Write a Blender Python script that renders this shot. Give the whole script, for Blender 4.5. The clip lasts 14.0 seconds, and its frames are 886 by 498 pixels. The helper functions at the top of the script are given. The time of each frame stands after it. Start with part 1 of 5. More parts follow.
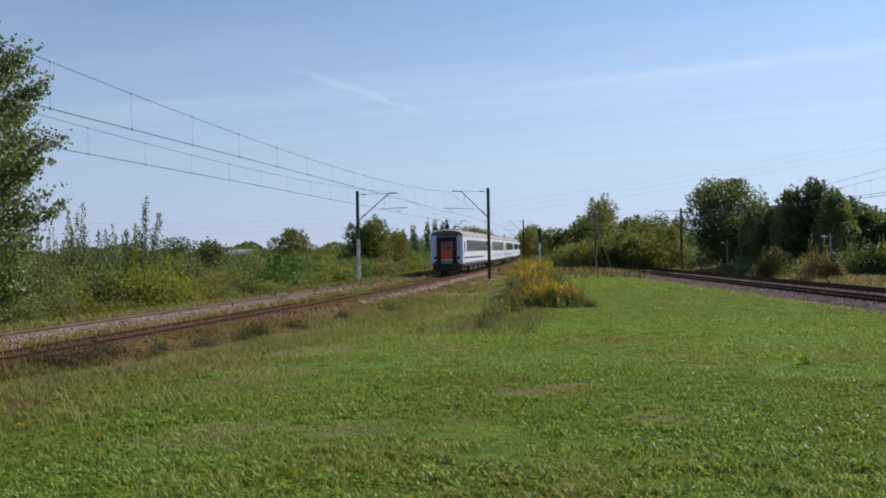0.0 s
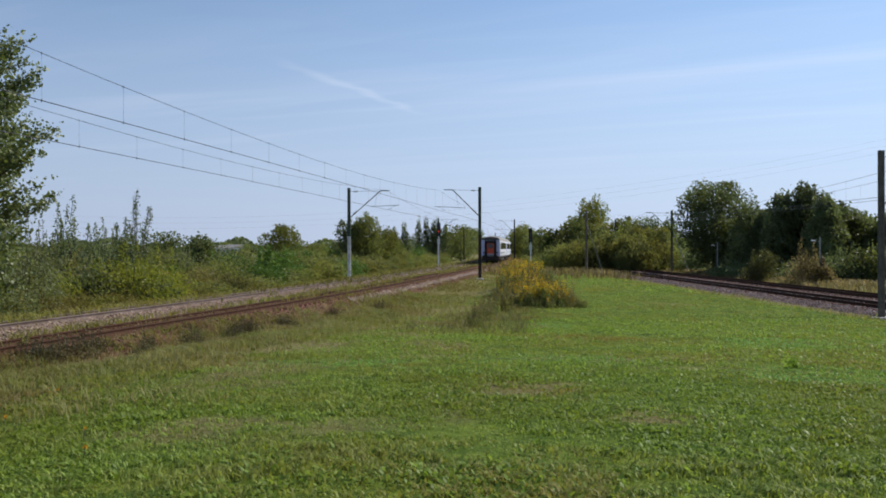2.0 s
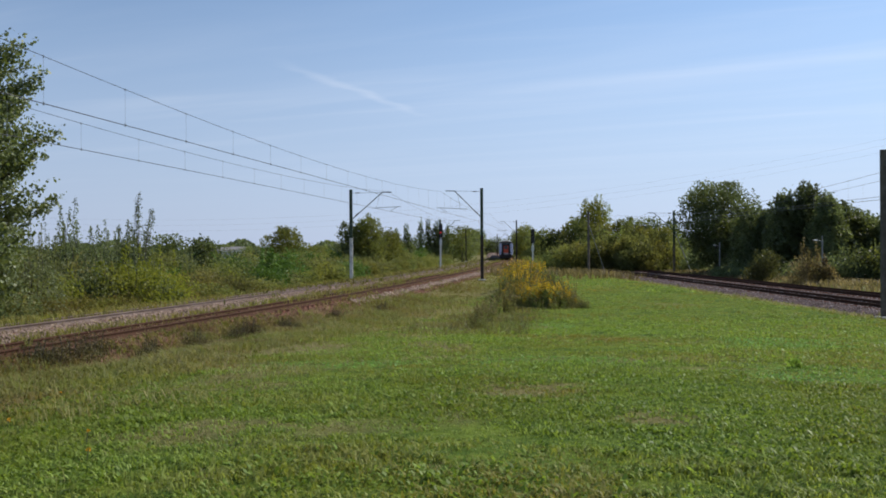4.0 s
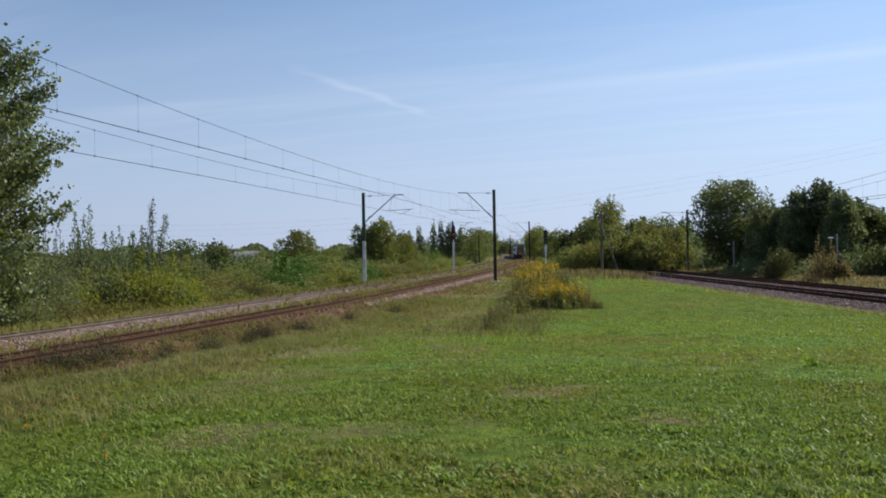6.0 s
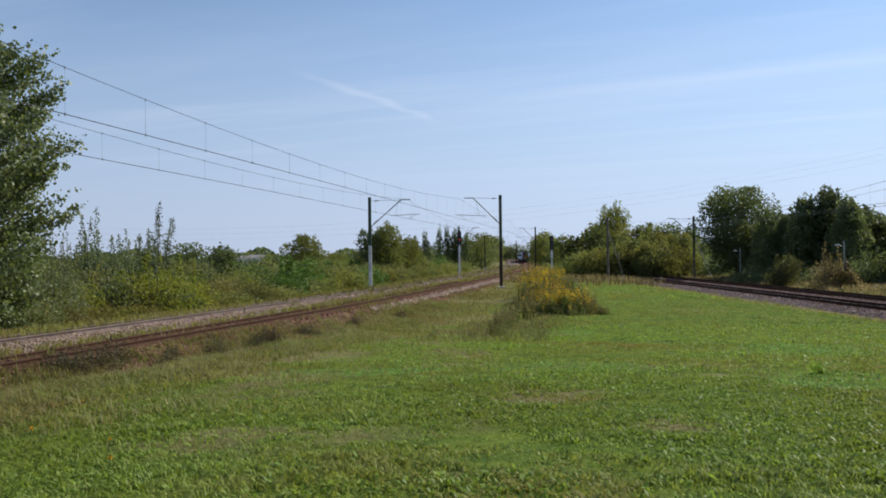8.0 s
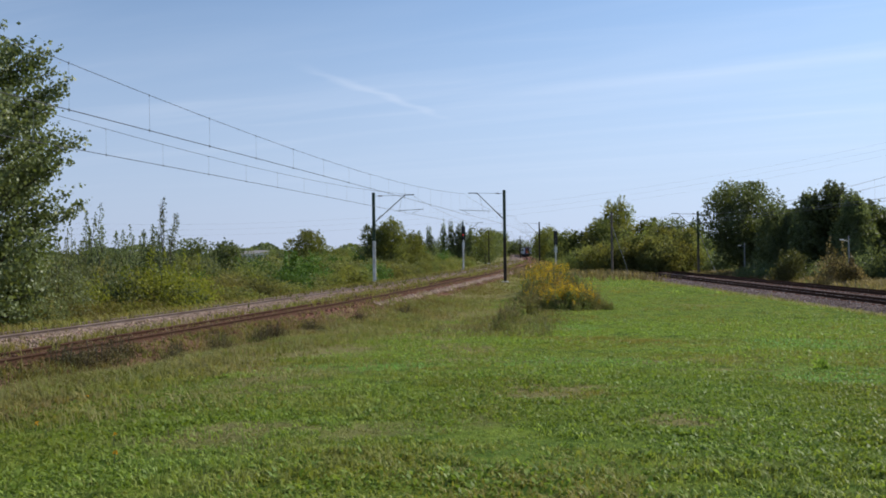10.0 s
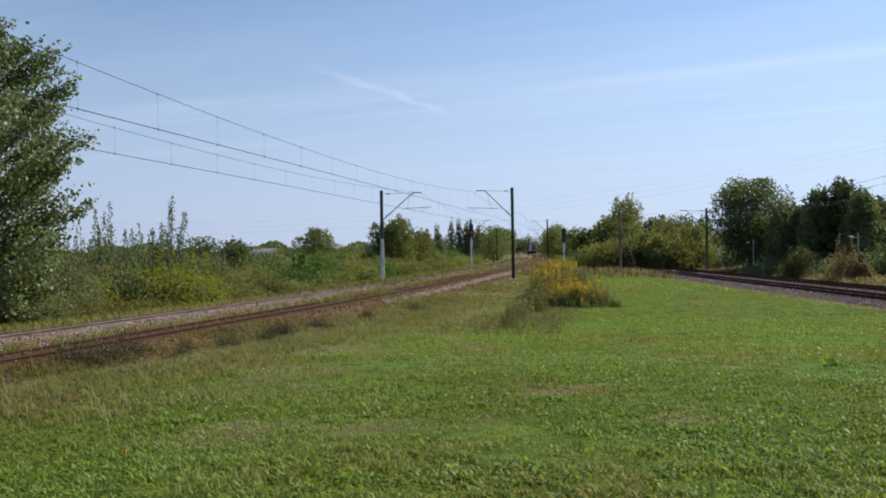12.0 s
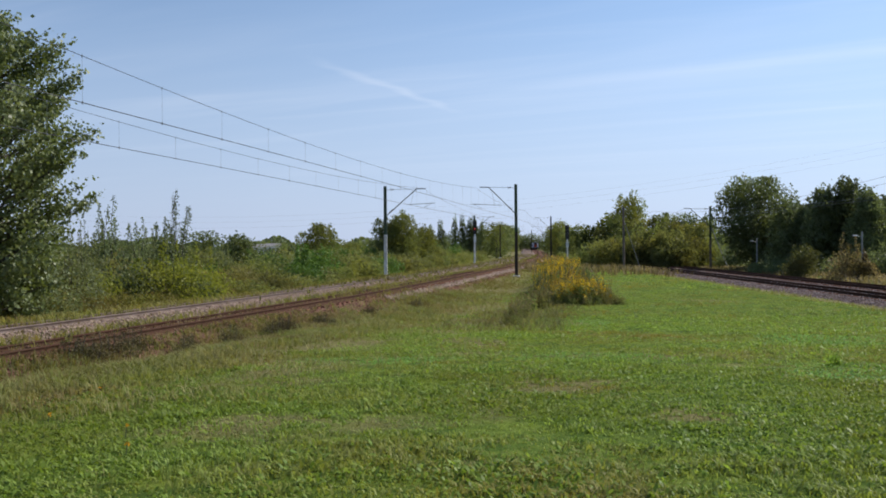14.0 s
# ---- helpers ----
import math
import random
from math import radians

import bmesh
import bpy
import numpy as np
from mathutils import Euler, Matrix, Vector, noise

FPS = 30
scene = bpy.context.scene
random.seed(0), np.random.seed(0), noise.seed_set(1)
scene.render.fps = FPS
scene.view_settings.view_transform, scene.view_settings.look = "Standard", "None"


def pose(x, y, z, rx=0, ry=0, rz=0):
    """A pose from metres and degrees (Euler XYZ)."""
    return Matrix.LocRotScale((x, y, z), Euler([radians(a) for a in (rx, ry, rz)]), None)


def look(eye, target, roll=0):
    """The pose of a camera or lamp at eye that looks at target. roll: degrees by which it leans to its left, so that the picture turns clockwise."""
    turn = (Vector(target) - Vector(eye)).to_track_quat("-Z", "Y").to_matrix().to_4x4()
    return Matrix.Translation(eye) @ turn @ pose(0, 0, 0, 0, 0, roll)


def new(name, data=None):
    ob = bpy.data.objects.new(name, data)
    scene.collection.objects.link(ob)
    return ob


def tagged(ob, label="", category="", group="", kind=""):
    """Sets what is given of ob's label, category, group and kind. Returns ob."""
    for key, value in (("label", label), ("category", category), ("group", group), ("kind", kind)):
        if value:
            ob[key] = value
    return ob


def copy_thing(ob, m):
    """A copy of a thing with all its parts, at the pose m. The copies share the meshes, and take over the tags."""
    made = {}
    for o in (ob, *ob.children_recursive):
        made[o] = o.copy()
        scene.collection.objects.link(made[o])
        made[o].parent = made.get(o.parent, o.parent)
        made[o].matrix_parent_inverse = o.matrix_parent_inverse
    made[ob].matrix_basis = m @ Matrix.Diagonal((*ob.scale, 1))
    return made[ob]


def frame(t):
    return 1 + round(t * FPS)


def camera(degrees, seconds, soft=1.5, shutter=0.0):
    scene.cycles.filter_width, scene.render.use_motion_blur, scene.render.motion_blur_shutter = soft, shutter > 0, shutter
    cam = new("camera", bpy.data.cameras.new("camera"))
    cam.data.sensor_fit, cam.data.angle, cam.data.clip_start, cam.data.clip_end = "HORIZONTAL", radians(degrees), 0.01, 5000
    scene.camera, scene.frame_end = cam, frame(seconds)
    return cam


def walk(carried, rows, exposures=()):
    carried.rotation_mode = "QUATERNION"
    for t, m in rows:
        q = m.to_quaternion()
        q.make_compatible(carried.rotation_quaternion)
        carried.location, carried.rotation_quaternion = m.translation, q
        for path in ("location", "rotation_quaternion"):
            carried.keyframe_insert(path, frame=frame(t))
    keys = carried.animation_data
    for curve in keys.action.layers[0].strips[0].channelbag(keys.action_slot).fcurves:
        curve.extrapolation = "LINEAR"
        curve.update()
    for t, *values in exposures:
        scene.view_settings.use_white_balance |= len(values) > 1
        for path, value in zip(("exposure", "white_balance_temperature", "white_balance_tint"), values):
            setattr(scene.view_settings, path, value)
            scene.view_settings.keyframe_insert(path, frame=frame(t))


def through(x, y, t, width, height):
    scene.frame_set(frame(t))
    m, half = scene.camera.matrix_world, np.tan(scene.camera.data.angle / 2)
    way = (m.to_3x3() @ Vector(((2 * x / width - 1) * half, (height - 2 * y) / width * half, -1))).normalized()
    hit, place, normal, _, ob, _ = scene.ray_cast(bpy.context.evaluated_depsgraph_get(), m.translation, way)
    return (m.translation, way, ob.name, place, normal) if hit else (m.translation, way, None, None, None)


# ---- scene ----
# Rail head of the double track is z = 0; the lens stands 2.25 m above it.
EYE = 2.25
cam = camera(48.8, 14.0, soft=1.8, shutter=0.4)
walk(cam, [
    (0.0, pose(0, 0, EYE, 90.059, 0.993, 0.258)),
    (0.5, pose(0, 0, EYE, 89.999, 0.845, 0.145)),
    (1.0, pose(0, 0, EYE, 90.028, 0.619, 0.154)),
    (1.5, pose(0, 0, EYE, 89.873, 0.600, 0.089)),
    (2.0, pose(0, 0, EYE, 89.963, 0.126, -0.277)),
    (2.5, pose(0, 0, EYE, 90.161, -0.091, -0.308)),
    (3.0, pose(0, 0, EYE, 89.996, 0.201, -0.315)),
    (5.5, pose(0, 0, EYE, 90.114, 0.744, 0.225)),
    (6.0, pose(0, 0, EYE, 90.164, 1.020, 0.605)),
    (6.5, pose(0, 0, EYE, 90.344, 1.007, 0.546)),
    (7.0, pose(0, 0, EYE, 90.332, 0.827, 0.658)),
    (7.5, pose(0, 0, EYE, 90.327, 0.690, 0.869)),
    (8.0, pose(0, 0, EYE, 90.464, 0.690, 0.952)),
    (10.5, pose(0, 0, EYE, 90.149, 0.785, 1.240)),
    (11.0, pose(0, 0, EYE, 90.148, 0.815, 1.280)),
    (11.5, pose(0, 0, EYE, 90.200, 0.736, 1.364)),
    (12.0, pose(0, 0, EYE, 90.057, 0.892, 1.656)),
    (12.5, pose(0, 0, EYE, 89.923, 0.906, 1.596)),
    (13.0, pose(0, 0, EYE, 89.888, 0.964, 1.668)),
    (13.5, pose(0, 0, EYE, 89.852, 0.661, 1.833)),
    (14.0, pose(0, 0, EYE, 89.837, 0.485, 1.851)),
], exposures=((0.0, 0.0), (3.2, 0.0), (8.0, 0.04), (14.0, 0.10)))

# ---------------------------------------------------------------- light
SUN_AZ, SUN_EL = 66.0, 41.0            # bearing clockwise from +y, height, in degrees
world = bpy.data.worlds.new("sky")
scene.world = world
world.use_nodes = True
wn, wl = world.node_tree.nodes, world.node_tree.links
wn.clear()


def wnode(kind, **values):
    n = wn.new(kind)
    for k, v in values.items():
        n.inputs[k].default_value = v
    return n


sky = wn.new("ShaderNodeTexSky")
sky.sky_type = "NISHITA"
sky.sun_disc = False
sky.sun_elevation, sky.sun_rotation = radians(SUN_EL), radians(SUN_AZ)
sky.air_density, sky.dust_density, sky.ozone_density, sky.altitude = 1.0, 0.15, 4.5, 100
# thin cirrus on a flat layer high above: direction divided by its height
tc = wn.new("ShaderNodeTexCoord")
sep = wn.new("ShaderNodeSeparateXYZ")
wl.new(tc.outputs["Generated"], sep.inputs[0])
zc = wn.new("ShaderNodeMath"); zc.operation = "MAXIMUM"; zc.inputs[1].default_value = 0.03
wl.new(sep.outputs["Z"], zc.inputs[0])
flat = wn.new("ShaderNodeVectorMath"); flat.operation = "DIVIDE"
cz = wn.new("ShaderNodeCombineXYZ")
for k in "XYZ":
    wl.new(zc.outputs[0], cz.inputs[k])
wl.new(tc.outputs["Generated"], flat.inputs[0]); wl.new(cz.outputs[0], flat.inputs[1])


def math_node(op, a, b=None, clamp=False):
    n = wn.new("ShaderNodeMath")
    n.operation, n.use_clamp = op, clamp
    for i, v in enumerate((a, b)):
        if v is None:
            continue
        if isinstance(v, (int, float)):
            n.inputs[i].default_value = v
        else:
            wl.new(v, n.inputs[i])
    return n.outputs[0]


def span(value, lo, hi, out_lo=0.0, out_hi=1.0):
    rg = wn.new("ShaderNodeMapRange"); rg.interpolation_type = "SMOOTHSTEP"
    for k, v in (("From Min", lo), ("From Max", hi), ("To Min", out_lo), ("To Max", out_hi)):
        rg.inputs[k].default_value = v
    wl.new(value, rg.inputs["Value"])
    return rg.outputs[0]


def cirrus(turn, along, across, lo, hi, offset):
    """Streaks of thin cloud that run at an angle over the flat layer."""
    mp = wn.new("ShaderNodeMapping"); mp.vector_type = "TEXTURE"
    mp.inputs["Rotation"].default_value = (0, 0, radians(turn))
    mp.inputs["Scale"].default_value = (along, across, 1)
    mp.inputs["Location"].default_value = (offset, offset * 0.7, 0)
    wl.new(flat.outputs[0], mp.inputs[0])
    nz = wnode("ShaderNodeTexNoise", Scale=1.0, Detail=5.0, Roughness=0.5, Distortion=0.5)
    wl.new(mp.outputs[0], nz.inputs["Vector"])
    return span(nz.outputs["Fac"], lo, hi)


veil = math_node("ADD", math_node("MULTIPLY", cirrus(-33, 5.0, 1.1, 0.42, 0.8, 3.1), 0.26), math_node("MULTIPLY", cirrus(-20, 2.2, 0.5, 0.5, 0.85, 11.7), 0.16))
# one old vapour trail, ragged and short
fx = wn.new("ShaderNodeSeparateXYZ")
wl.new(flat.outputs[0], fx.inputs[0])
wob = wnode("ShaderNodeTexNoise", Scale=2.2, Detail=4.0)
wl.new(flat.outputs[0], wob.inputs["Vector"])
cross = math_node("ADD", math_node("MULTIPLY", fx.outputs["X"], 0.948), math_node("MULTIPLY", fx.outputs["Y"], -0.318))
cross = math_node("ADD", math_node("ADD", cross, 2.44), math_node("MULTIPLY", math_node("SUBTRACT", wob.outputs["Fac"], 0.5), 0.22))
run = math_node("ADD", math_node("MULTIPLY", fx.outputs["X"], 0.318), math_node("MULTIPLY", fx.outputs["Y"], 0.948))
trail = math_node("MULTIPLY", span(math_node("ABSOLUTE", cross), 0.0, 0.085, 1.0, 0.0), math_node("MULTIPLY", span(run, 4.4, 5.3), span(run, 6.1, 7.2, 1.0, 0.0)))
veil = math_node("MULTIPLY", veil, span(sep.outputs["Z"], 0.02, 0.16))
veil = math_node("ADD", veil, math_node("MULTIPLY", trail, 0.22), True)
# summer haze whitens the sky towards the horizon
haze = wn.new("ShaderNodeMix"); haze.data_type = "RGBA"
wl.new(span(sep.outputs["Z"], -0.02, 0.36, 0.88, 0.0), haze.inputs["Factor"])
wl.new(sky.outputs[0], haze.inputs[6])
haze.inputs[7].default_value = (3.85, 4.66, 6.55, 1)
mix = wn.new("ShaderNodeMix"); mix.data_type = "RGBA"
wl.new(veil, mix.inputs["Factor"])
wl.new(haze.outputs[2], mix.inputs[6])
mix.inputs[7].default_value = (5.8, 6.5, 7.8, 1)
bg = wn.new("ShaderNodeBackground"); bg.inputs["Strength"].default_value = 0.125
# the air is brighter on the sun's side
toward = math_node("ADD", math_node("MULTIPLY", sep.outputs["X"], math.sin(radians(SUN_AZ))), math_node("MULTIPLY", sep.outputs["Y"], math.cos(radians(SUN_AZ))))
side = wn.new("ShaderNodeVectorMath"); side.operation = "SCALE"
wl.new(mix.outputs[2], side.inputs[0]); wl.new(span(toward, -0.1, 0.85, 0.88, 1.12), side.inputs["Scale"])
wl.new(side.outputs[0], bg.inputs["Color"])
wo = wn.new("ShaderNodeOutputWorld")
wl.new(bg.outputs[0], wo.inputs["Surface"])

sun = new("sun", bpy.data.lights.new("sun", "SUN"))
sun.data.energy, sun.data.angle, sun.data.color = 5.0, radians(0.5), (1.0, 0.95, 0.86)
sun_dir = Vector((math.sin(radians(SUN_AZ)) * math.cos(radians(SUN_EL)),
                  math.cos(radians(SUN_AZ)) * math.cos(radians(SUN_EL)), math.sin(radians(SUN_EL))))
sun.matrix_world = look(sun_dir * 400, (0, 0, 0))

# ---------------------------------------------------------------- materials
def ramp(nt, source, stops):
    r = nt.nodes.new("ShaderNodeValToRGB")
    els = r.color_ramp.elements
    while len(els) < len(stops):
        els.new(0.5)
    for e, (p, c) in zip(els, stops):
        e.position, e.color = p, (*c, 1)
    nt.links.new(source, r.inputs[0])
    return r.outputs[0]


def tex(nt, kind, scale, detail=4.0, rough=0.55, coord="Object", stretch=(1, 1, 1)):
    c = nt.nodes.new("ShaderNodeTexCoord")
    m = nt.nodes.new("ShaderNodeMapping")
    m.inputs["Scale"].default_value = stretch
    nt.links.new(c.outputs[coord], m.inputs[0])
    n = nt.nodes.new(kind)
    n.inputs["Scale"].default_value = scale
    if kind == "ShaderNodeTexNoise":
        n.inputs["Detail"].default_value, n.inputs["Roughness"].default_value = detail, rough
    nt.links.new(m.outputs[0], n.inputs["Vector"])
    return n


def place_noise(nt, scale, detail=3.0):
    g = nt.nodes.new("ShaderNodeNewGeometry")
    n = nt.nodes.new("ShaderNodeTexNoise")
    n.inputs["Scale"].default_value, n.inputs["Detail"].default_value = scale, detail
    nt.links.new(g.outputs["Position"], n.inputs["Vector"])
    return n.outputs["Fac"]


def blend(nt, fac, a, b, kind="MIX"):
    m = nt.nodes.new("ShaderNodeMix")
    m.data_type, m.blend_type = "RGBA", kind
    for socket, v in ((m.inputs[0], fac), (m.inputs[6], a), (m.inputs[7], b)):
        if isinstance(v, (int, float)):
            socket.default_value = v
        elif isinstance(v, tuple):
            socket.default_value = (*v, 1)
        else:
            nt.links.new(v, socket)
    return m.outputs[2]


def start(name):
    m = bpy.data.materials.new(name)
    m.use_nodes = True
    nt = m.node_tree
    return m, nt, nt.nodes["Principled BSDF"]


def bumped(nt, b, height, strength, distance):
    bp = nt.nodes.new("ShaderNodeBump")
    bp.inputs["Strength"].default_value, bp.inputs["Distance"].default_value = strength, distance
    nt.links.new(height, bp.inputs["Height"])
    nt.links.new(bp.outputs[0], b.inputs["Normal"])


def surface(name, stops, scale=8.0, rough=0.7, metal=0.0, bump=0.3, depth=0.01, grime=None, grime_scale=0.7, stretch=(1, 1, 1), spec=0.3):
    """Two scales of variation: a fine grain through a ramp, and broad grime mixed over it."""
    m, nt, b = start(name)
    n = tex(nt, "ShaderNodeTexNoise", scale, 6.0, 0.6, stretch=stretch)
    col = ramp(nt, n.outputs["Fac"], stops)
    if grime:
        g = tex(nt, "ShaderNodeTexNoise", grime_scale, 5.0, 0.6)
        f = ramp(nt, g.outputs["Fac"], [(0.42, (0, 0, 0)), (0.68, (1, 1, 1))])
        col = blend(nt, f, col, grime)
    nt.links.new(col, b.inputs["Base Color"])
    b.inputs["Roughness"].default_value, b.inputs["Metallic"].default_value = rough, metal
    b.inputs["Specular IOR Level"].default_value = spec
    if bump:
        bumped(nt, b, n.outputs["Fac"], bump, depth)
    return m


def leaf_material(name, dark, mid, light, through=0.35, gloss=0.12, dry=None, patch=0.12):
    """Leaves: colour varies leaf by leaf and, slowly, from place to place; light shines through them."""
    m, nt, b = start(name)
    g = nt.nodes.new("ShaderNodeNewGeometry")
    col = ramp(nt, g.outputs["Random Per Island"], [(0.0, dark), (0.5, mid), (1.0, light)])
    pn = place_noise(nt, patch, 4.0)
    f = ramp(nt, pn, [(0.42, (0, 0, 0)), (0.64, (1, 1, 1))])
    col = blend(nt, f, col, dry if dry else light)
    oi = nt.nodes.new("ShaderNodeObjectInfo")
    hs = nt.nodes.new("ShaderNodeHueSaturation")
    mr = nt.nodes.new("ShaderNodeMapRange")
    mr.inputs["To Min"].default_value, mr.inputs["To Max"].default_value = 0.78, 1.25
    nt.links.new(oi.outputs["Random"], mr.inputs["Value"])
    nt.links.new(mr.outputs[0], hs.inputs["Value"])
    nt.links.new(col, hs.inputs["Color"])
    col = hs.outputs[0]
    nt.links.new(col, b.inputs["Base Color"])
    b.inputs["Roughness"].default_value = 0.45
    b.inputs["Specular IOR Level"].default_value = gloss * 2
    tr = nt.nodes.new("ShaderNodeBsdfTranslucent")
    nt.links.new(blend(nt, 1.0, col, (1.0, 1.0, 0.55), "MULTIPLY"), tr.inputs["Color"])
    mx = nt.nodes.new("ShaderNodeMixShader")
    mx.inputs[0].default_value = through
    nt.links.new(b.outputs[0], mx.inputs[1]); nt.links.new(tr.outputs[0], mx.inputs[2])
    nt.links.new(mx.outputs[0], nt.nodes["Material Output"].inputs["Surface"])
    return m


def plain(name, col, rough=0.5, metal=0.0):
    return surface(name, [(0.3, tuple(c * 0.82 for c in col)), (0.7, tuple(min(1, c * 1.12) for c in col))], 14, rough, metal, 0.08, 0.003,
                   tuple(c * 0.7 for c in col), 1.3)


def ground_material():
    m, nt, b = start("meadow_soil")
    fine = tex(nt, "ShaderNodeTexNoise", 9.0, 8.0, 0.7)
    green = ramp(nt, fine.outputs["Fac"], [(0.25, (0.07, 0.095, 0.014)), (0.5, (0.14, 0.185, 0.028)), (0.8, (0.22, 0.28, 0.05))])
    straw = ramp(nt, fine.outputs["Fac"], [(0.25, (0.085, 0.08, 0.03)), (0.5, (0.175, 0.155, 0.065)), (0.8, (0.29, 0.25, 0.125))])
    at = nt.nodes.new("ShaderNodeAttribute"); at.attribute_name = "dry"
    broad = tex(nt, "ShaderNodeTexNoise", 0.22, 5.0, 0.6)
    ad = nt.nodes.new("ShaderNodeMath"); ad.operation = "ADD"
    mr = nt.nodes.new("ShaderNodeMapRange")
    mr.inputs["To Min"].default_value, mr.inputs["To Max"].default_value = -0.35, 0.45
    nt.links.new(broad.outputs["Fac"], mr.inputs["Value"])
    nt.links.new(mr.outputs[0], ad.inputs[0]); nt.links.new(at.outputs["Fac"], ad.inputs[1])
    f = ramp(nt, ad.outputs[0], [(0.15, (0, 0, 0)), (0.7, (1, 1, 1))])
    tuft = tex(nt, "ShaderNodeTexNoise", 1.6, 4.0, 0.65)
    green = blend(nt, ramp(nt, tuft.outputs["Fac"], [(0.40, (1, 1, 1)), (0.60, (0, 0, 0))]), green, (0.062, 0.10, 0.018))
    cool = tex(nt, "ShaderNodeTexNoise", 0.16, 3.0, 0.5)
    green = blend(nt, ramp(nt, cool.outputs["Fac"], [(0.50, (0, 0, 0)), (0.68, (0.45, 0.45, 0.45))]), green, (0.11, 0.19, 0.034))
    nt.links.new(blend(nt, f, green, straw), b.inputs["Base Color"])
    b.inputs["Roughness"].default_value = 0.9
    b.inputs["Specular IOR Level"].default_value = 0.03
    bumped(nt, b, fine.outputs["Fac"], 0.8, 0.08)
    return m


def ballast_material(name, a, c, d):
    m, nt, b = start(name)
    v = tex(nt, "ShaderNodeTexVoronoi", 14.0)
    n = tex(nt, "ShaderNodeTexNoise", 0.8, 5.0)
    col = ramp(nt, v.outputs["Color"], [(0.1, a), (0.5, c), (0.9, d)])
    f = ramp(nt, n.outputs["Fac"], [(0.4, (0, 0, 0)), (0.7, (1, 1, 1))])
    nt.links.new(blend(nt, f, col, tuple(x * 0.55 for x in c)), b.inputs["Base Color"])
    b.inputs["Roughness"].default_value = 0.95
    b.inputs["Specular IOR Level"].default_value = 0.03
    bumped(nt, b, v.outputs["Distance"], 0.9, 0.06)
    return m


M_GROUND = ground_material()
M_BALLAST = ballast_material("pale_ballast", (0.12, 0.085, 0.068), (0.215, 0.155, 0.125), (0.36, 0.28, 0.235))
M_BALLAST_N = ballast_material("brown_ballast", (0.075, 0.036, 0.026), (0.155, 0.078, 0.053), (0.30, 0.18, 0.13))
M_BALLAST_B = ballast_material("grey_ballast", (0.085, 0.06, 0.052), (0.15, 0.108, 0.096), (0.27, 0.215, 0.20))
M_STONE = surface("ballast_stone", [(0.35, (0.14, 0.096, 0.076)), (0.7, (0.44, 0.33, 0.265))], 3, 0.9, spec=0.05)
M_MAUVE = surface("mauve_stone", [(0.35, (0.12, 0.085, 0.08)), (0.70, (0.52, 0.43, 0.41))], 3, 0.9, spec=0.05)
M_RAIL = surface("rusty_rail", [(0.3, (0.04, 0.021, 0.014)), (0.7, (0.095, 0.047, 0.03))], 12, 0.9, 0.0, 0.3, 0.004, (0.06, 0.035, 0.022), spec=0.08)
M_RAIL_GREY = surface("dusty_grey_rail", [(0.3, (0.115, 0.086, 0.076)), (0.7, (0.20, 0.152, 0.135))], 12, 0.75, 0.0, 0.3, 0.004, (0.10, 0.07, 0.055), spec=0.2)
M_SLEEPER = surface("weathered_sleeper", [(0.3, (0.09, 0.042, 0.028)), (0.7, (0.25, 0.12, 0.08))], 5, 0.9, 0, 0.4, 0.01, (0.11, 0.06, 0.042), spec=0.05)
M_CONCRETE = surface("mast_concrete", [(0.3, (0.66, 0.65, 0.60)), (0.7, (0.80, 0.785, 0.74))], 6, 0.85, 0, 0.3, 0.006, (0.36, 0.355, 0.33), 1.1)
M_OLDCONC = surface("weathered_dark_concrete", [(0.3, (0.095, 0.085, 0.072)), (0.7, (0.18, 0.162, 0.14))], 6, 0.9, 0, 0.3, 0.006, (0.075, 0.066, 0.056), 0.9, spec=0.1)
M_GREENPAINT = surface("green_mast_paint", [(0.3, (0.03, 0.06, 0.032)), (0.7, (0.055, 0.10, 0.055))], 9, 0.6, 0, 0.2, 0.004, (0.045, 0.045, 0.032))
M_BROWNSTEEL = surface("tarred_steel", [(0.3, (0.018, 0.014, 0.012)), (0.7, (0.05, 0.036, 0.03))], 7, 0.7, 0, 0.3, 0.004)
M_GREYSTEEL = surface("galvanised_steel", [(0.3, (0.16, 0.17, 0.17)), (0.7, (0.28, 0.29, 0.29))], 9, 0.5, 0.6, 0.1, 0.002)
M_DARKSTEEL = surface("dark_grey_steel", [(0.3, (0.05, 0.055, 0.055)), (0.7, (0.10, 0.105, 0.10))], 9, 0.55, 0.3, 0.1, 0.002)
M_WIRE = surface("copper_wire", [(0.3, (0.035, 0.035, 0.038)), (0.7, (0.07, 0.07, 0.072))], 20, 0.5, 0.5, 0.0)
M_WOOD = surface("pole_wood", [(0.3, (0.10, 0.08, 0.065)), (0.7, (0.22, 0.18, 0.15))], 4, 0.85, 0, 0.4, 0.01, (0.08, 0.07, 0.06), 1.0, (6, 6, 0.6))
M_LAMPPOST = surface("lamp_post_concrete", [(0.3, (0.26, 0.26, 0.25)), (0.7, (0.38, 0.38, 0.36))], 6, 0.85, 0, 0.3, 0.006)
M_PORCELAIN = plain("brown_porcelain", (0.10, 0.05, 0.03), 0.25)
M_WHITE = plain("white_paint", (0.72, 0.72, 0.70), 0.5)
M_BLACK = plain("black_paint", (0.02, 0.02, 0.02), 0.5)
M_ROOFING = plain("grey_roofing", (0.22, 0.21, 0.21), 0.8)
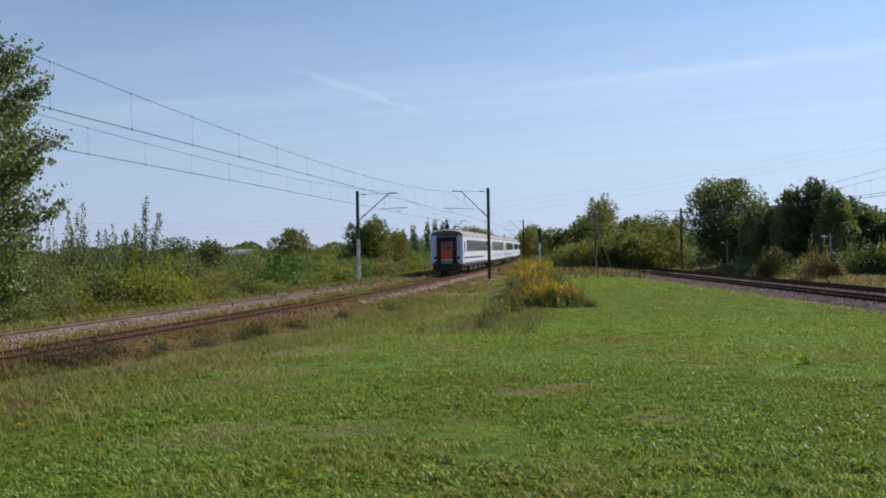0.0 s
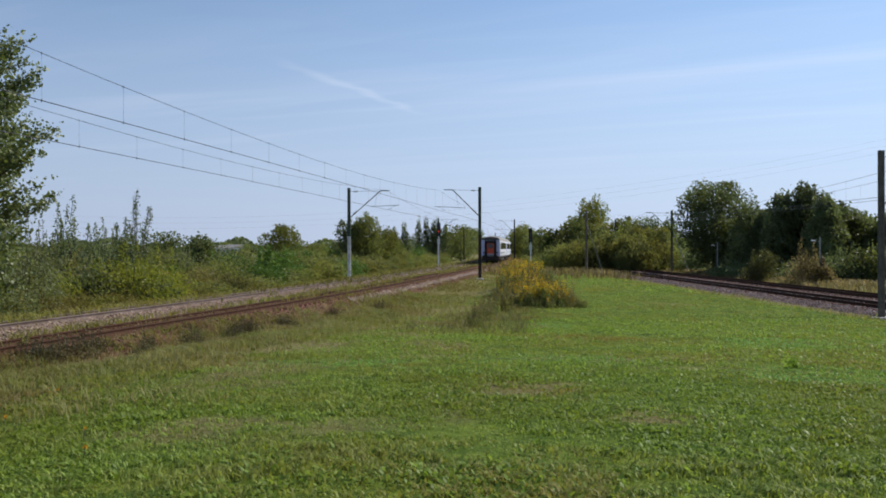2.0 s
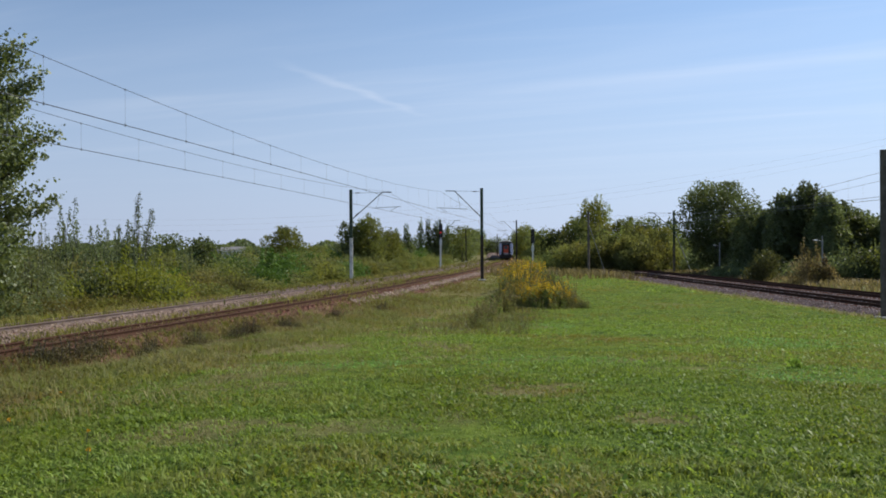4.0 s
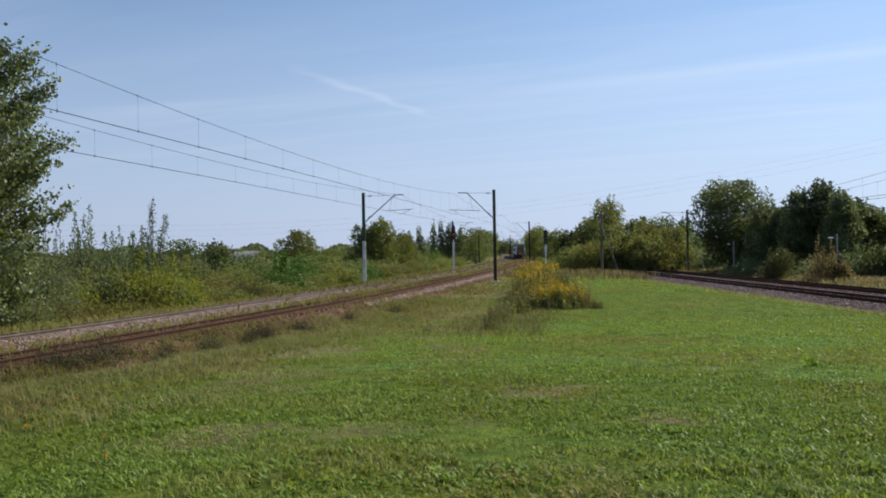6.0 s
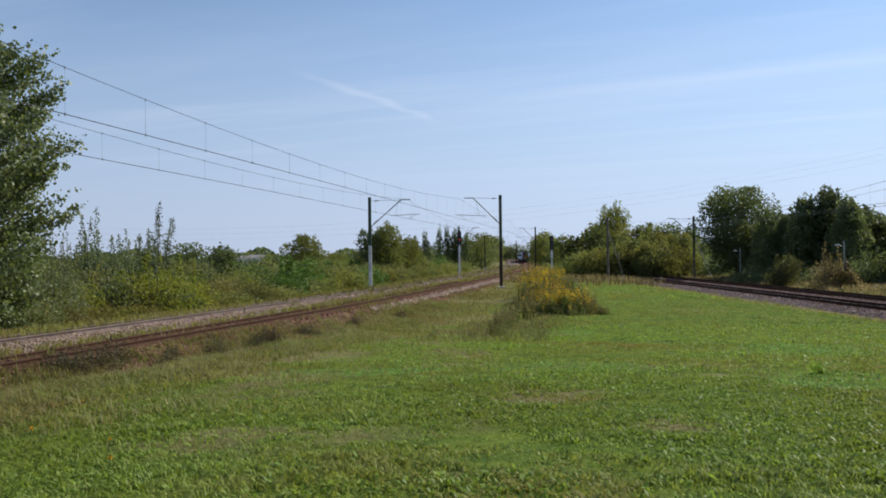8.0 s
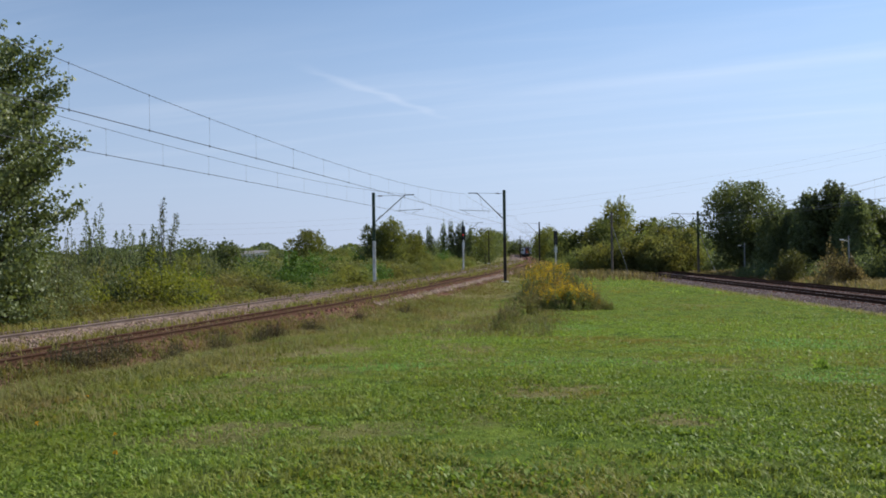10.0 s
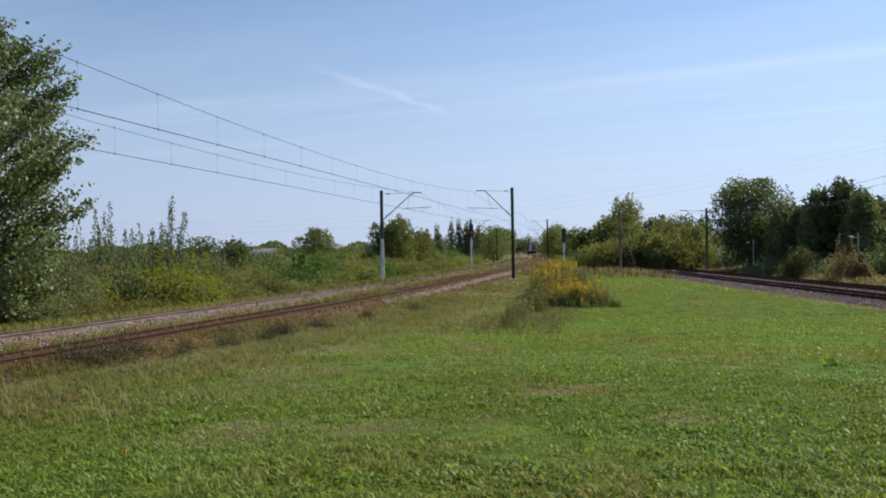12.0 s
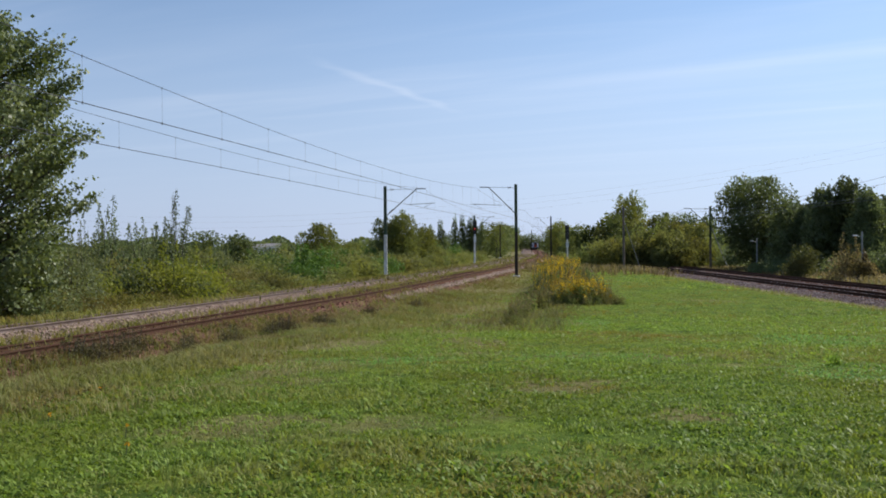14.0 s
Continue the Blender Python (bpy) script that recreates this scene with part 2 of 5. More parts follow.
M_BARK = surface("bark", [(0.3, (0.05, 0.04, 0.03)), (0.7, (0.14, 0.115, 0.09))], 6, 0.9, 0, 0.7, 0.03, (0.06, 0.065, 0.05), 1.0, (3, 3, 0.6))
M_STEM = surface("green_stem", [(0.3, (0.06, 0.075, 0.03)), (0.7, (0.12, 0.12, 0.06))], 6, 0.8)

M_COACH = plain("coach_pale_grey", (0.72, 0.74, 0.80), 0.35)
M_COACH_END = plain("coach_end_blue_grey", (0.52, 0.56, 0.74), 0.4)
M_COACH_ROOF = surface("coach_roof_grey", [(0.3, (0.25, 0.235, 0.205)), (0.7, (0.37, 0.345, 0.305))], 3, 0.7, 0, 0.1, 0.004, (0.18, 0.165, 0.145), 0.6)
M_NAVY = plain("navy_band", (0.05, 0.07, 0.20), 0.35)
M_RED = plain("coach_red", (0.55, 0.07, 0.05), 0.4)
M_ORANGE = plain("orange_door", (0.62, 0.10, 0.045), 0.45)
M_UNDER = surface("grimy_underframe", [(0.3, (0.02, 0.018, 0.016)), (0.7, (0.06, 0.05, 0.045))], 5, 0.8)
M_ROOF_END = plain("dark_roof_end", (0.10, 0.095, 0.09), 0.8)
M_RUBBER = plain("rubber", (0.018, 0.018, 0.018), 0.7)


def glass_material(name, tint):
    m, nt, b = start(name)
    n = tex(nt, "ShaderNodeTexNoise", 1.5, 3.0)
    nt.links.new(ramp(nt, n.outputs["Fac"], [(0.3, tint), (0.7, tuple(t * 1.6 for t in tint))]), b.inputs["Base Color"])
    b.inputs["Roughness"].default_value = 0.06
    b.inputs["IOR"].default_value = 1.5
    return m


def glow(name, col, power):
    m, nt, b = start(name)
    b.inputs["Base Color"].default_value = (*col, 1)
    b.inputs["Emission Color"].default_value = (*col, 1)
    b.inputs["Emission Strength"].default_value = power
    return m


M_PANE = glass_material("tinted_pane", (0.03, 0.035, 0.045))
M_LAMPGLASS = glass_material("lamp_cover", (0.6, 0.6, 0.58))
M_SIGNAL_RED = glow("red_signal", (0.8, 0.04, 0.025), 0.35)

L_GRASS = leaf_material("meadow_grass", (0.12, 0.168, 0.032), (0.245, 0.34, 0.064), (0.40, 0.51, 0.135), 0.47, 0.05, (0.30, 0.255, 0.075), 0.2)
L_CLOVER = leaf_material("broad_leaf_herbs", (0.11, 0.18, 0.033), (0.235, 0.36, 0.064), (0.40, 0.52, 0.12), 0.48, 0.07, (0.24, 0.31, 0.05), 0.25)
L_COOL = leaf_material("clover_leaves", (0.20, 0.41, 0.10), (0.28, 0.51, 0.14), (0.36, 0.60, 0.20), 0.5, 0.08, (0.27, 0.41, 0.08), 0.3)
L_DOCK = leaf_material("dark_weed_leaves", (0.065, 0.062, 0.03), (0.11, 0.10, 0.05), (0.17, 0.15, 0.08), 0.35, 0.05, (0.10, 0.075, 0.04), 0.9)
L_STRAW = leaf_material("dry_grass", (0.155, 0.145, 0.06), (0.275, 0.258, 0.11), (0.42, 0.38, 0.185), 0.42, 0.03, (0.20, 0.245, 0.05), 0.4)
L_WEED = leaf_material("rank_weeds", (0.11, 0.125, 0.03), (0.21, 0.215, 0.058), (0.31, 0.295, 0.10), 0.5, 0.03, (0.21, 0.165, 0.07), 0.3)
L_VERGE = leaf_material("verge_grass", (0.135, 0.16, 0.058), (0.225, 0.245, 0.095), (0.34, 0.34, 0.15), 0.5, 0.04, (0.27, 0.215, 0.10), 0.5)
L_RANK = leaf_material("goldenrod_leaves", (0.12, 0.16, 0.05), (0.21, 0.26, 0.085), (0.32, 0.36, 0.13), 0.5, 0.04, (0.24, 0.215, 0.10), 0.5)
L_POPLAR = leaf_material("poplar_leaves", (0.09, 0.115, 0.048), (0.15, 0.18, 0.075), (0.27, 0.30, 0.16), 0.42, 0.2, (0.12, 0.15, 0.045), 0.5)
L_DARK = leaf_material("dark_leaves", (0.115, 0.145, 0.075), (0.16, 0.195, 0.10), (0.22, 0.26, 0.14), 0.56, 0.14, (0.085, 0.10, 0.034), 0.3)
L_MID = leaf_material("scrub_leaves", (0.15, 0.18, 0.07), (0.195, 0.23, 0.092), (0.25, 0.285, 0.12), 0.58, 0.04, (0.185, 0.185, 0.05), 0.15)
L_YELLOW = leaf_material("yellow_green_leaves", (0.155, 0.168, 0.066), (0.205, 0.218, 0.087), (0.265, 0.275, 0.118), 0.58, 0.05, (0.20, 0.185, 0.055), 0.3)
L_OLIVE = leaf_material("dull_olive_leaves", (0.085, 0.095, 0.04), (0.125, 0.135, 0.055), (0.18, 0.185, 0.08), 0.45, 0.05, (0.15, 0.14, 0.06), 0.3)
L_BRIGHT = leaf_material("bright_leaves", (0.15, 0.175, 0.03), (0.225, 0.25, 0.045), (0.31, 0.325, 0.07), 0.5, 0.05, (0.26, 0.27, 0.05), 0.3)
L_SCRUB = leaf_material("sunlit_scrub_leaves", (0.13, 0.15, 0.055), (0.185, 0.205, 0.075), (0.255, 0.27, 0.11), 0.52, 0.05, (0.25, 0.20, 0.085), 0.2)
L_FRESH = leaf_material("fresh_leaves", (0.05, 0.105, 0.02), (0.09, 0.17, 0.034), (0.14, 0.23, 0.055), 0.4, 0.08, (0.10, 0.16, 0.034), 0.3)
L_GREY = leaf_material("grey_green_leaves", (0.09, 0.115, 0.055), (0.16, 0.19, 0.095), (0.27, 0.30, 0.16), 0.5, 0.08, (0.17, 0.18, 0.08), 0.3)
L_BROWN = leaf_material("seed_heads", (0.15, 0.115, 0.072), (0.26, 0.20, 0.125), (0.38, 0.295, 0.19), 0.55, 0.05, (0.12, 0.10, 0.05), 0.6)
L_GOLD = leaf_material("goldenrod_flowers", (0.52, 0.31, 0.02), (0.74, 0.50, 0.03), (0.85, 0.64, 0.06), 0.3, 0.05, (0.34, 0.20, 0.03), 0.8)
L_FLOWER = leaf_material("orange_petals", (0.6, 0.25, 0.02), (0.7, 0.35, 0.03), (0.8, 0.5, 0.05), 0.3, 0.05, (0.6, 0.3, 0.02), 0.8)

# ---------------------------------------------------------------- mesh helpers
rng = np.random.default_rng(7)


def part(name, bm, material, parent=None, label=""):
    me = bpy.data.meshes.new(name)
    bm.to_mesh(me)
    bm.free()
    ob = new(name, me)
    me.materials.append(material)
    if parent:
        ob.parent = parent
    if label:
        ob["label"] = label
    return ob


def thing(name, m, label, category, group="", kind=""):
    ob = new(name)
    ob.matrix_basis = m
    return tagged(ob, label, category, group, kind)


def block(bm, x0, x1, y0, y1, z0, z1, bevel=0.0):
    r = bmesh.ops.create_cube(bm, size=1, matrix=Matrix.LocRotScale(
        ((x0 + x1) / 2, (y0 + y1) / 2, (z0 + z1) / 2), None, (x1 - x0, y1 - y0, z1 - z0)))
    if bevel:
        es = list({e for v in r["verts"] for e in v.link_edges})
        bmesh.ops.bevel(bm, geom=es, offset=bevel, segments=2, affect="EDGES", profile=0.5)
    return bm


def rod(bm, a, b, r0, r1=None, sides=8):
    a, b = Vector(a), Vector(b)
    r1 = r0 if r1 is None else r1
    q = (b - a).to_track_quat("Z", "Y").to_matrix().to_4x4()
    bmesh.ops.create_cone(bm, cap_ends=True, segments=sides, radius1=r0, radius2=r1, depth=(b - a).length,
                          matrix=Matrix.Translation((a + b) / 2) @ q)
    return bm


def mesh_of(name, verts, faces, material, parent=None, smooth=False):
    """One mesh from arrays; faces all have the same number of corners."""
    verts, faces = np.asarray(verts, np.float32), np.asarray(faces, np.int32)
    me = bpy.data.meshes.new(name)
    n, k = faces.shape
    me.vertices.add(len(verts)); me.loops.add(n * k); me.polygons.add(n)
    me.vertices.foreach_set("co", verts.ravel())
    me.loops.foreach_set("vertex_index", faces.ravel())
    me.polygons.foreach_set("loop_start", np.arange(0, n * k, k, dtype=np.int32))
    me.polygons.foreach_set("loop_total", np.full(n, k, np.int32))
    if smooth:
        me.polygons.foreach_set("use_smooth", np.ones(n, bool))
    me.update(calc_edges=True)
    me.materials.append(material)
    ob = new(name, me)
    if parent:
        ob.parent = parent
    return ob


def smooth(e0, e1, v):
    t = np.clip((v - e0) / (e1 - e0), 0, 1)
    return t * t * (3 - 2 * t)


# ---------------------------------------------------------------- the lines in plan
# centre of the near track of the curving double line: y and x
LINE_Y = np.array([-60, -20, 20.4, 43, 88, 178, 268, 403, 508, 700, 900], float)
LINE_X = np.array([-27.4, -19.0, -10.7, -6.3, 0.5, 11.3, 18.4, 26.2, 31.6, 41.0, 50.5], float)
_slope = np.gradient(LINE_X, LINE_Y)


def line_x(y):
    y = np.asarray(y, float)
    i = np.clip(np.searchsorted(LINE_Y, y) - 1, 0, len(LINE_Y) - 2)
    h = LINE_Y[i + 1] - LINE_Y[i]
    t = (y - LINE_Y[i]) / h
    return ((2 * t**3 - 3 * t**2 + 1) * LINE_X[i] + (t**3 - 2 * t**2 + t) * h * _slope[i]
            + (-2 * t**3 + 3 * t**2) * LINE_X[i + 1] + (t**3 - t**2) * h * _slope[i + 1])


TY = np.arange(-60, 880, 0.5)
TX = line_x(TY)
TS = np.concatenate([[0], np.cumsum(np.hypot(np.diff(TX), np.diff(TY)))])
RIGHT_NEAR, RIGHT_FAR, RIGHT_Z = 23.3, 27.6, -0.70
GAUGE, SPACING = 1.5, 4.2


def on_line(s, off=0.0):
    """Place and heading on the curving line at the length s, off metres to its left."""
    x, y = np.interp(s, TS, TX), np.interp(s, TS, TY)
    dx, dy = np.interp(s + 0.5, TS, TX) - np.interp(s - 0.5, TS, TX), np.interp(s + 0.5, TS, TY) - np.interp(s - 0.5, TS, TY)
    n = math.hypot(dx, dy)
    return x - off * dy / n, y + off * dx / n, math.atan2(-dx, dy)


def s_at(y):
    return float(np.interp(y, TY, TS))


def beside(x, y):
    """How far a place lies from the middle of the double line (left is negative) and of the right-hand line."""
    sl = (line_x(y + 0.5) - line_x(y - 0.5))
    return (x - (line_x(y) - SPACING / 2)) / np.sqrt(1 + sl * sl), x - (RIGHT_NEAR + RIGHT_FAR) / 2


def lumps(x, y, s):
    return np.sin(x * 1.7 / s + 1.3 * np.sin(y * 0.9 / s)) * np.sin(y * 1.3 / s + 0.7) * 0.5 + np.sin(x * 0.6 / s - y * 0.8 / s + 2.0) * 0.5


def ground_z(x, y):
    x, y = np.asarray(x, float), np.asarray(y, float)
    y = np.clip(y, -60, 880)
    a, b = beside(x, y)
    far = np.hypot(x, y)
    base = 0.60 - 1.45 * smooth(-6, 52, far + 0.15 * x) - 0.25 * smooth(60, 200, far)
    base = base + 0.05 * lumps(x, y, 4.0) + 0.025 * lumps(x, y, 1.1)
    # a low bank under the goldenrod
    base = base + (0.15 + 0.72 * smooth(52, 63, y)) * np.exp(-((x - 5.4 - 0.05 * (y - 55)) / 2.0) ** 2) * smooth(42, 52, y) * (1 - smooth(84, 100, y))
    w = 1 - smooth(4.4, 7.5, np.abs(a))
    base = base * (1 - w) + (-0.42) * w
    left = smooth(-7, -16, a)
    base = base - 0.25 * left * smooth(20, 60, far)
    w = 1 - smooth(4.8, 7.5, np.abs(b))
    base = base * (1 - w) + (RIGHT_Z - 0.42) * w
    return base


def patches(x, y, size, seed):
    """Smooth random values from 0 to 1 over the plan, in patches of about the given size."""
    u, v = np.asarray(x) / size + 300.0 + seed * 7.3, np.asarray(y) / size + 300.0
    i, j = np.floor(u), np.floor(v)
    fu, fv = u - i, v - j
    fu, fv = fu * fu * (3 - 2 * fu), fv * fv * (3 - 2 * fv)

    def corner(p, q):
        h = np.sin(p * 127.1 + q * 311.7 + seed * 74.7) * 43758.5453
        return h - np.floor(h)
    return (corner(i, j) * (1 - fu) + corner(i + 1, j) * fu) * (1 - fv) + (corner(i, j + 1) * (1 - fu) + corner(i + 1, j + 1) * fu) * fv


# bare and dry spots on the meadow: x, y, radius
SPOTS = [(2.5, 11.6, 0.6), (-0.1, 24.4, 0.8), (-2.1, 8.1, 0.2), (-1.7, 8.8, 0.18), (0.05, 8.4, 0.25), (-0.9, 10.9, 0.3), (-3.4, 16.0, 0.6), (2.96, 9.3, 0.25), (1.3, 15.0, 0.7), (1.0, 8.4, 0.35), (0.4, 11.8, 0.4), (-0.1, 25.5, 0.7), (-4.6, 14.5, 0.5)]


def dryness(x, y):
    x, y = np.asarray(x, float), np.asarray(y, float)
    a, b = beside(x, y)
    d = 0.85 * (1 - smooth(4.5, 10.5, np.abs(a) + 1.8 * lumps(x, y, 2.3))) + 0.7 * (1 - smooth(4.5, 8.0, np.abs(b)))
    d = d + 0.5 * smooth(-4, -9, a) + 0.45 * smooth(5.5, 9, b)
    worn = 0.5 * patches(x, y, 2.1, 11) + 0.3 * patches(x, y, 0.7, 12) + 0.3 * patches(x, y, 6.0, 13) - 0.022 * np.clip(x, -8, 8)
    d = d + 0.75 * smooth(0.52, 0.80, worn) * (np.hypot(x, y) < 60)
    for sx, sy, r in SPOTS:
        d = d + 1.5 * np.exp(-((x - sx) ** 2 + ((y - sy) * 0.7) ** 2) / r**2) * (0.15 + 0.85 * smooth(0.3, 0.7, patches(x, y, 0.22, 18)))
    return np.clip(d, 0, 1)


def build_ground():
    def axis(lo, hi, step, reach):
        mid = list(np.arange(lo, hi + 0.01, step))
        d, s, lows, highs = 0, step, [], []
        while d < reach:
            s *= 1.22
            d += s
            lows.append(lo - d); highs.append(hi + d)
        return np.array(lows[::-1] + mid + highs)
    xs, ys = axis(-46, 60, 0.8, 3000), axis(-12, 190, 0.8, 3600)
    X, Y = np.meshgrid(xs, ys)
    Z = ground_z(X, Y)
    co = np.stack([X, Y, Z], -1).reshape(-1, 3)
    nx, ny = len(xs), len(ys)
    i = (np.arange(ny - 1)[:, None] * nx + np.arange(nx - 1)[None, :]).ravel()
    ob = mesh_of("ground", co, np.stack([i, i + 1, i + 1 + nx, i + nx], 1), M_GROUND, smooth=True)
    at = ob.data.attributes.new("dry", "FLOAT", "POINT")
    at.data.foreach_set("value", dryness(co[:, 0].astype(float), np.clip(co[:, 1], -60, 880).astype(float)).astype(np.float32))
    tagged(ob, "gently sloping meadow of short green grass and herbs", "ground", kind="structure")


build_ground()


def cant(y):
    """How much higher the meadow-side rail lies on the curve."""
    return 0.085 * (1 - smooth(85.0, 130.0, y))


def lift(o):
    """Share of the cant at an offset across the bed."""
    return np.interp(o, [-2.9, -0.75, 0.75, 1.5, 2.9], [0, 0, 1, 1.15, 0.3])


def sweep(name, profile, path, material, parent=None, closed=False, canted=False):
    """Run a cross-section (offset right, height) along a path of (x, y, z, heading)."""
    co, k = [], len(profile)
    for x, y, z, h in path:
        c, s = math.cos(h), math.sin(h)
        rise = float(cant(y)) if canted else 0.0
        co += [(x + o * c, y + o * s, z + u + rise * float(lift(o))) for o, u in profile]
    n = len(path)
    faces = []
    for i in range(n - 1):
        for j in range(k if closed else k - 1):
            j2 = (j + 1) % k
            faces.append((i * k + j, i * k + j2, (i + 1) * k + j2, (i + 1) * k + j))
    return mesh_of(name, co, faces, material, parent)


def curve_path(off, y0, y1, z, step=2.0):
    out, s, e = [], s_at(y0), s_at(y1)
    while s < e:
        x, y, h = on_line(s, off)
        out.append((x, y, z, h))
        s += step if y < 160 else step * 3
    return out


def straight_path(x, y0, y1, z):
    return [(x, y, z, 0.0) for y in np.arange(y0, y1, 2.0)]


RAIL = [(-0.07, -0.17), (0.07, -0.17), (0.07, -0.155), (0.012, -0.13), (0.012, -0.05), (0.036, -0.035), (0.036, 0), (-0.036, 0),
        (-0.036, -0.035), (-0.012, -0.05), (-0.012, -0.13), (-0.07, -0.155)]


# the beds are filled up between the rails, the scrub-side one most
BED_STRAIGHT = [(-2.9, -0.62), (-2.2, -0.42), (-1.6, -0.22), (-1.0, -0.20), (-0.6, -0.19), (0, -0.20), (0.6, -0.19), (1.0, -0.20), (1.6, -0.22), (2.2, -0.42), (2.9, -0.62)]
BED_NEAR = [(-2.9, -0.62), (-2.2, -0.40), (-1.5, -0.20), (-0.9, -0.16), (-0.6, -0.12), (0, -0.13), (0.6, -0.12), (0.9, -0.18), (1.5, -0.225), (2.2, -0.42), (2.9, -0.62)]
BED_SCRUB = [(-2.9, -0.62), (-2.2, -0.32), (-1.6, -0.12), (-0.85, -0.07), (-0.6, -0.085), (0, -0.12), (0.6, -0.10), (0.85, -0.15), (1.5, -0.19), (2.2, -0.40), (2.9, -0.62)]


def sleeper_mesh():
    bm = bmesh.new()
    block(bm, -1.3, 1.3, -0.13, 0.13, -0.30, -0.172, 0.015)
    me = bpy.data.meshes.new("sleeper")
    bm.to_mesh(me); bm.free()
    me.materials.append(M_SLEEPER)
    return me


SLEEPER = sleeper_mesh()


def build_track(label, bed_label, path_of, y0, y1, place_of, bed_mat, near, profile, rail_mat=M_RAIL, canted=False):
    """A track with two rails and its sleepers, on a bed of broken stone."""
    bed = sweep("ballast_bed", profile, path_of(0, y0, y1), bed_mat, canted=canted)
    tagged(bed, bed_label, "ballast", "ballast beds", "structure")
    tr = thing("railway_track", Matrix(), label, "railway track", "railway tracks")
    for side in (-1, 1):
        path = path_of(side * GAUGE / 2, y0, y1)
        if canted and side < 0:
            path = [(x, y, z + float(cant(y)), h) for x, y, z, h in path]
        sweep("rail", RAIL, path, rail_mat, tr, True)
    far = []
    for i in range(int((y1 - y0) / 0.62)):
        x, y, z, h = place_of(i * 0.62)
        rise = float(cant(y)) if canted else 0.0
        z += rise / 2
        if near[0] < y < near[1]:
            ob = new("sleeper", SLEEPER)
            ob.parent = tr
            ob.matrix_basis = Matrix.LocRotScale((x, y, z), Euler((0, -math.atan(rise / GAUGE), h + rng.normal(0, 0.01))), None)
        elif y < 330:
            far.append((x, y, z, h))
    co, fc = [], []
    base = np.array([(a, b, c) for a in (-1.3, 1.3) for b in (-0.13, 0.13) for c in (-0.30, -0.172)])
    quads = np.array([(0, 1, 3, 2), (4, 6, 7, 5), (0, 4, 5, 1), (2, 3, 7, 6), (1, 5, 7, 3)])
    for x, y, z, h in far:
        c, s = math.cos(h), math.sin(h)
        fc.append(quads + 8 * len(co))
        co.append(np.stack([x + base[:, 0] * c - base[:, 1] * s, y + base[:, 0] * s + base[:, 1] * c, z + base[:, 2]], 1))
    tagged(mesh_of("far_sleepers", np.concatenate(co), np.concatenate(fc), M_SLEEPER, tr), kind="stuff")


S0 = s_at(-40)
for off, words, bed_words, stone, profile, rail in (
        (0.0, "rusty track with weathered sleepers at the meadow's edge", "bed of rust-brown broken stone under the rails", M_BALLAST_N, BED_NEAR, M_RAIL),
        (SPACING, "dusty grey track sunk in pale stone beside the scrub", "bed of pale pinkish broken stone filled up to the rails", M_BALLAST, BED_SCRUB, M_RAIL_GREY)):
    build_track(words, bed_words, lambda o, a, b, f=off: curve_path(f + o, a, b, 0.0), -40, 800,
                lambda d, f=off: (lambda q: (q[0], q[1], 0.0, q[2]))(on_line(S0 + d, f)), stone, (12, 100), profile, rail, True)
for cx, words in ((RIGHT_NEAR, "dark rusty straight track on a stone bed beside the meadow"), (RIGHT_FAR, "dark rusty straight track on a stone bed before the trees")):
    build_track(words, "bed of dull grey-purple broken stone under the rails", lambda o, a, b, c=cx: straight_path(c - o, a, b, RIGHT_Z), -40, 330,
                lambda d, c=cx: (c, -40 + d, RIGHT_Z, 0.0), M_BALLAST_B, (38, 130), BED_STRAIGHT)


def scatter_stones(name, label, spots, mat, size):
    base = np.array([(1, 0, 0), (0, 1, 0), (-1, 0, 0), (0, -1, 0), (0, 0, 0.8), (0, 0, -0.6)], float)
    tri = np.array([(0, 1, 4), (1, 2, 4), (2, 3, 4), (3, 0, 4), (1, 0, 5), (2, 1, 5), (3, 2, 5), (0, 3, 5)])
    n = len(spots)
    co = base[None] * rng.uniform(0.6, 1.4, (n, 6, 1)) * (size * rng.uniform(0.5, 1.2, (n, 1, 1)))
    a = rng.uniform(0, 6.3, n)
    c, s = np.cos(a)[:, None], np.sin(a)[:, None]
    co = np.stack([co[..., 0] * c - co[..., 1] * s, co[..., 0] * s + co[..., 1] * c, co[..., 2]], -1) + np.asarray(spots)[:, None]
    f = tri[None] + 6 * np.arange(n)[:, None, None]
    return tagged(mesh_of(name, co.reshape(-1, 3), f.reshape(-1, 3), mat), label, "stones", kind="stuff")


def bed_top(o, profile, y):
    return np.interp(o, [p[0] for p in profile], [p[1] for p in profile]) + cant(y) * lift(o)


spots = []
for off, n in ((0.0, 3000), (SPACING, 13000)):
    for _ in range(n):
        x, y, h = on_line(s_at(12 + 85 * rng.random() ** 1.5))
        o = rng.uniform(-2.6, 2.6) if not off else rng.uniform(0.82, 2.4)
        q = off - o
        spots.append((x - q * math.cos(h), y - q * math.sin(h), float(bed_top(o, BED_SCRUB if off else BED_NEAR, y)) + 0.012))
    if not off:
        scatter_stones("ballast_stones", "loose brown stones of the track bed", spots, M_BALLAST_N, 0.055)
        spots = []
scatter_stones("ballast_stones", "loose pale pinkish stones of the track bed", spots, M_STONE, 0.055)
spots = []
for _ in range(4500):
    x, y, h = on_line(s_at(46 + 160 * rng.random() ** 1.15))
    o = rng.normal(1.75, 0.14)
    spots.append((x + o * math.cos(h), y + o * math.sin(h), float(bed_top(o, BED_NEAR, y)) + 0.03))
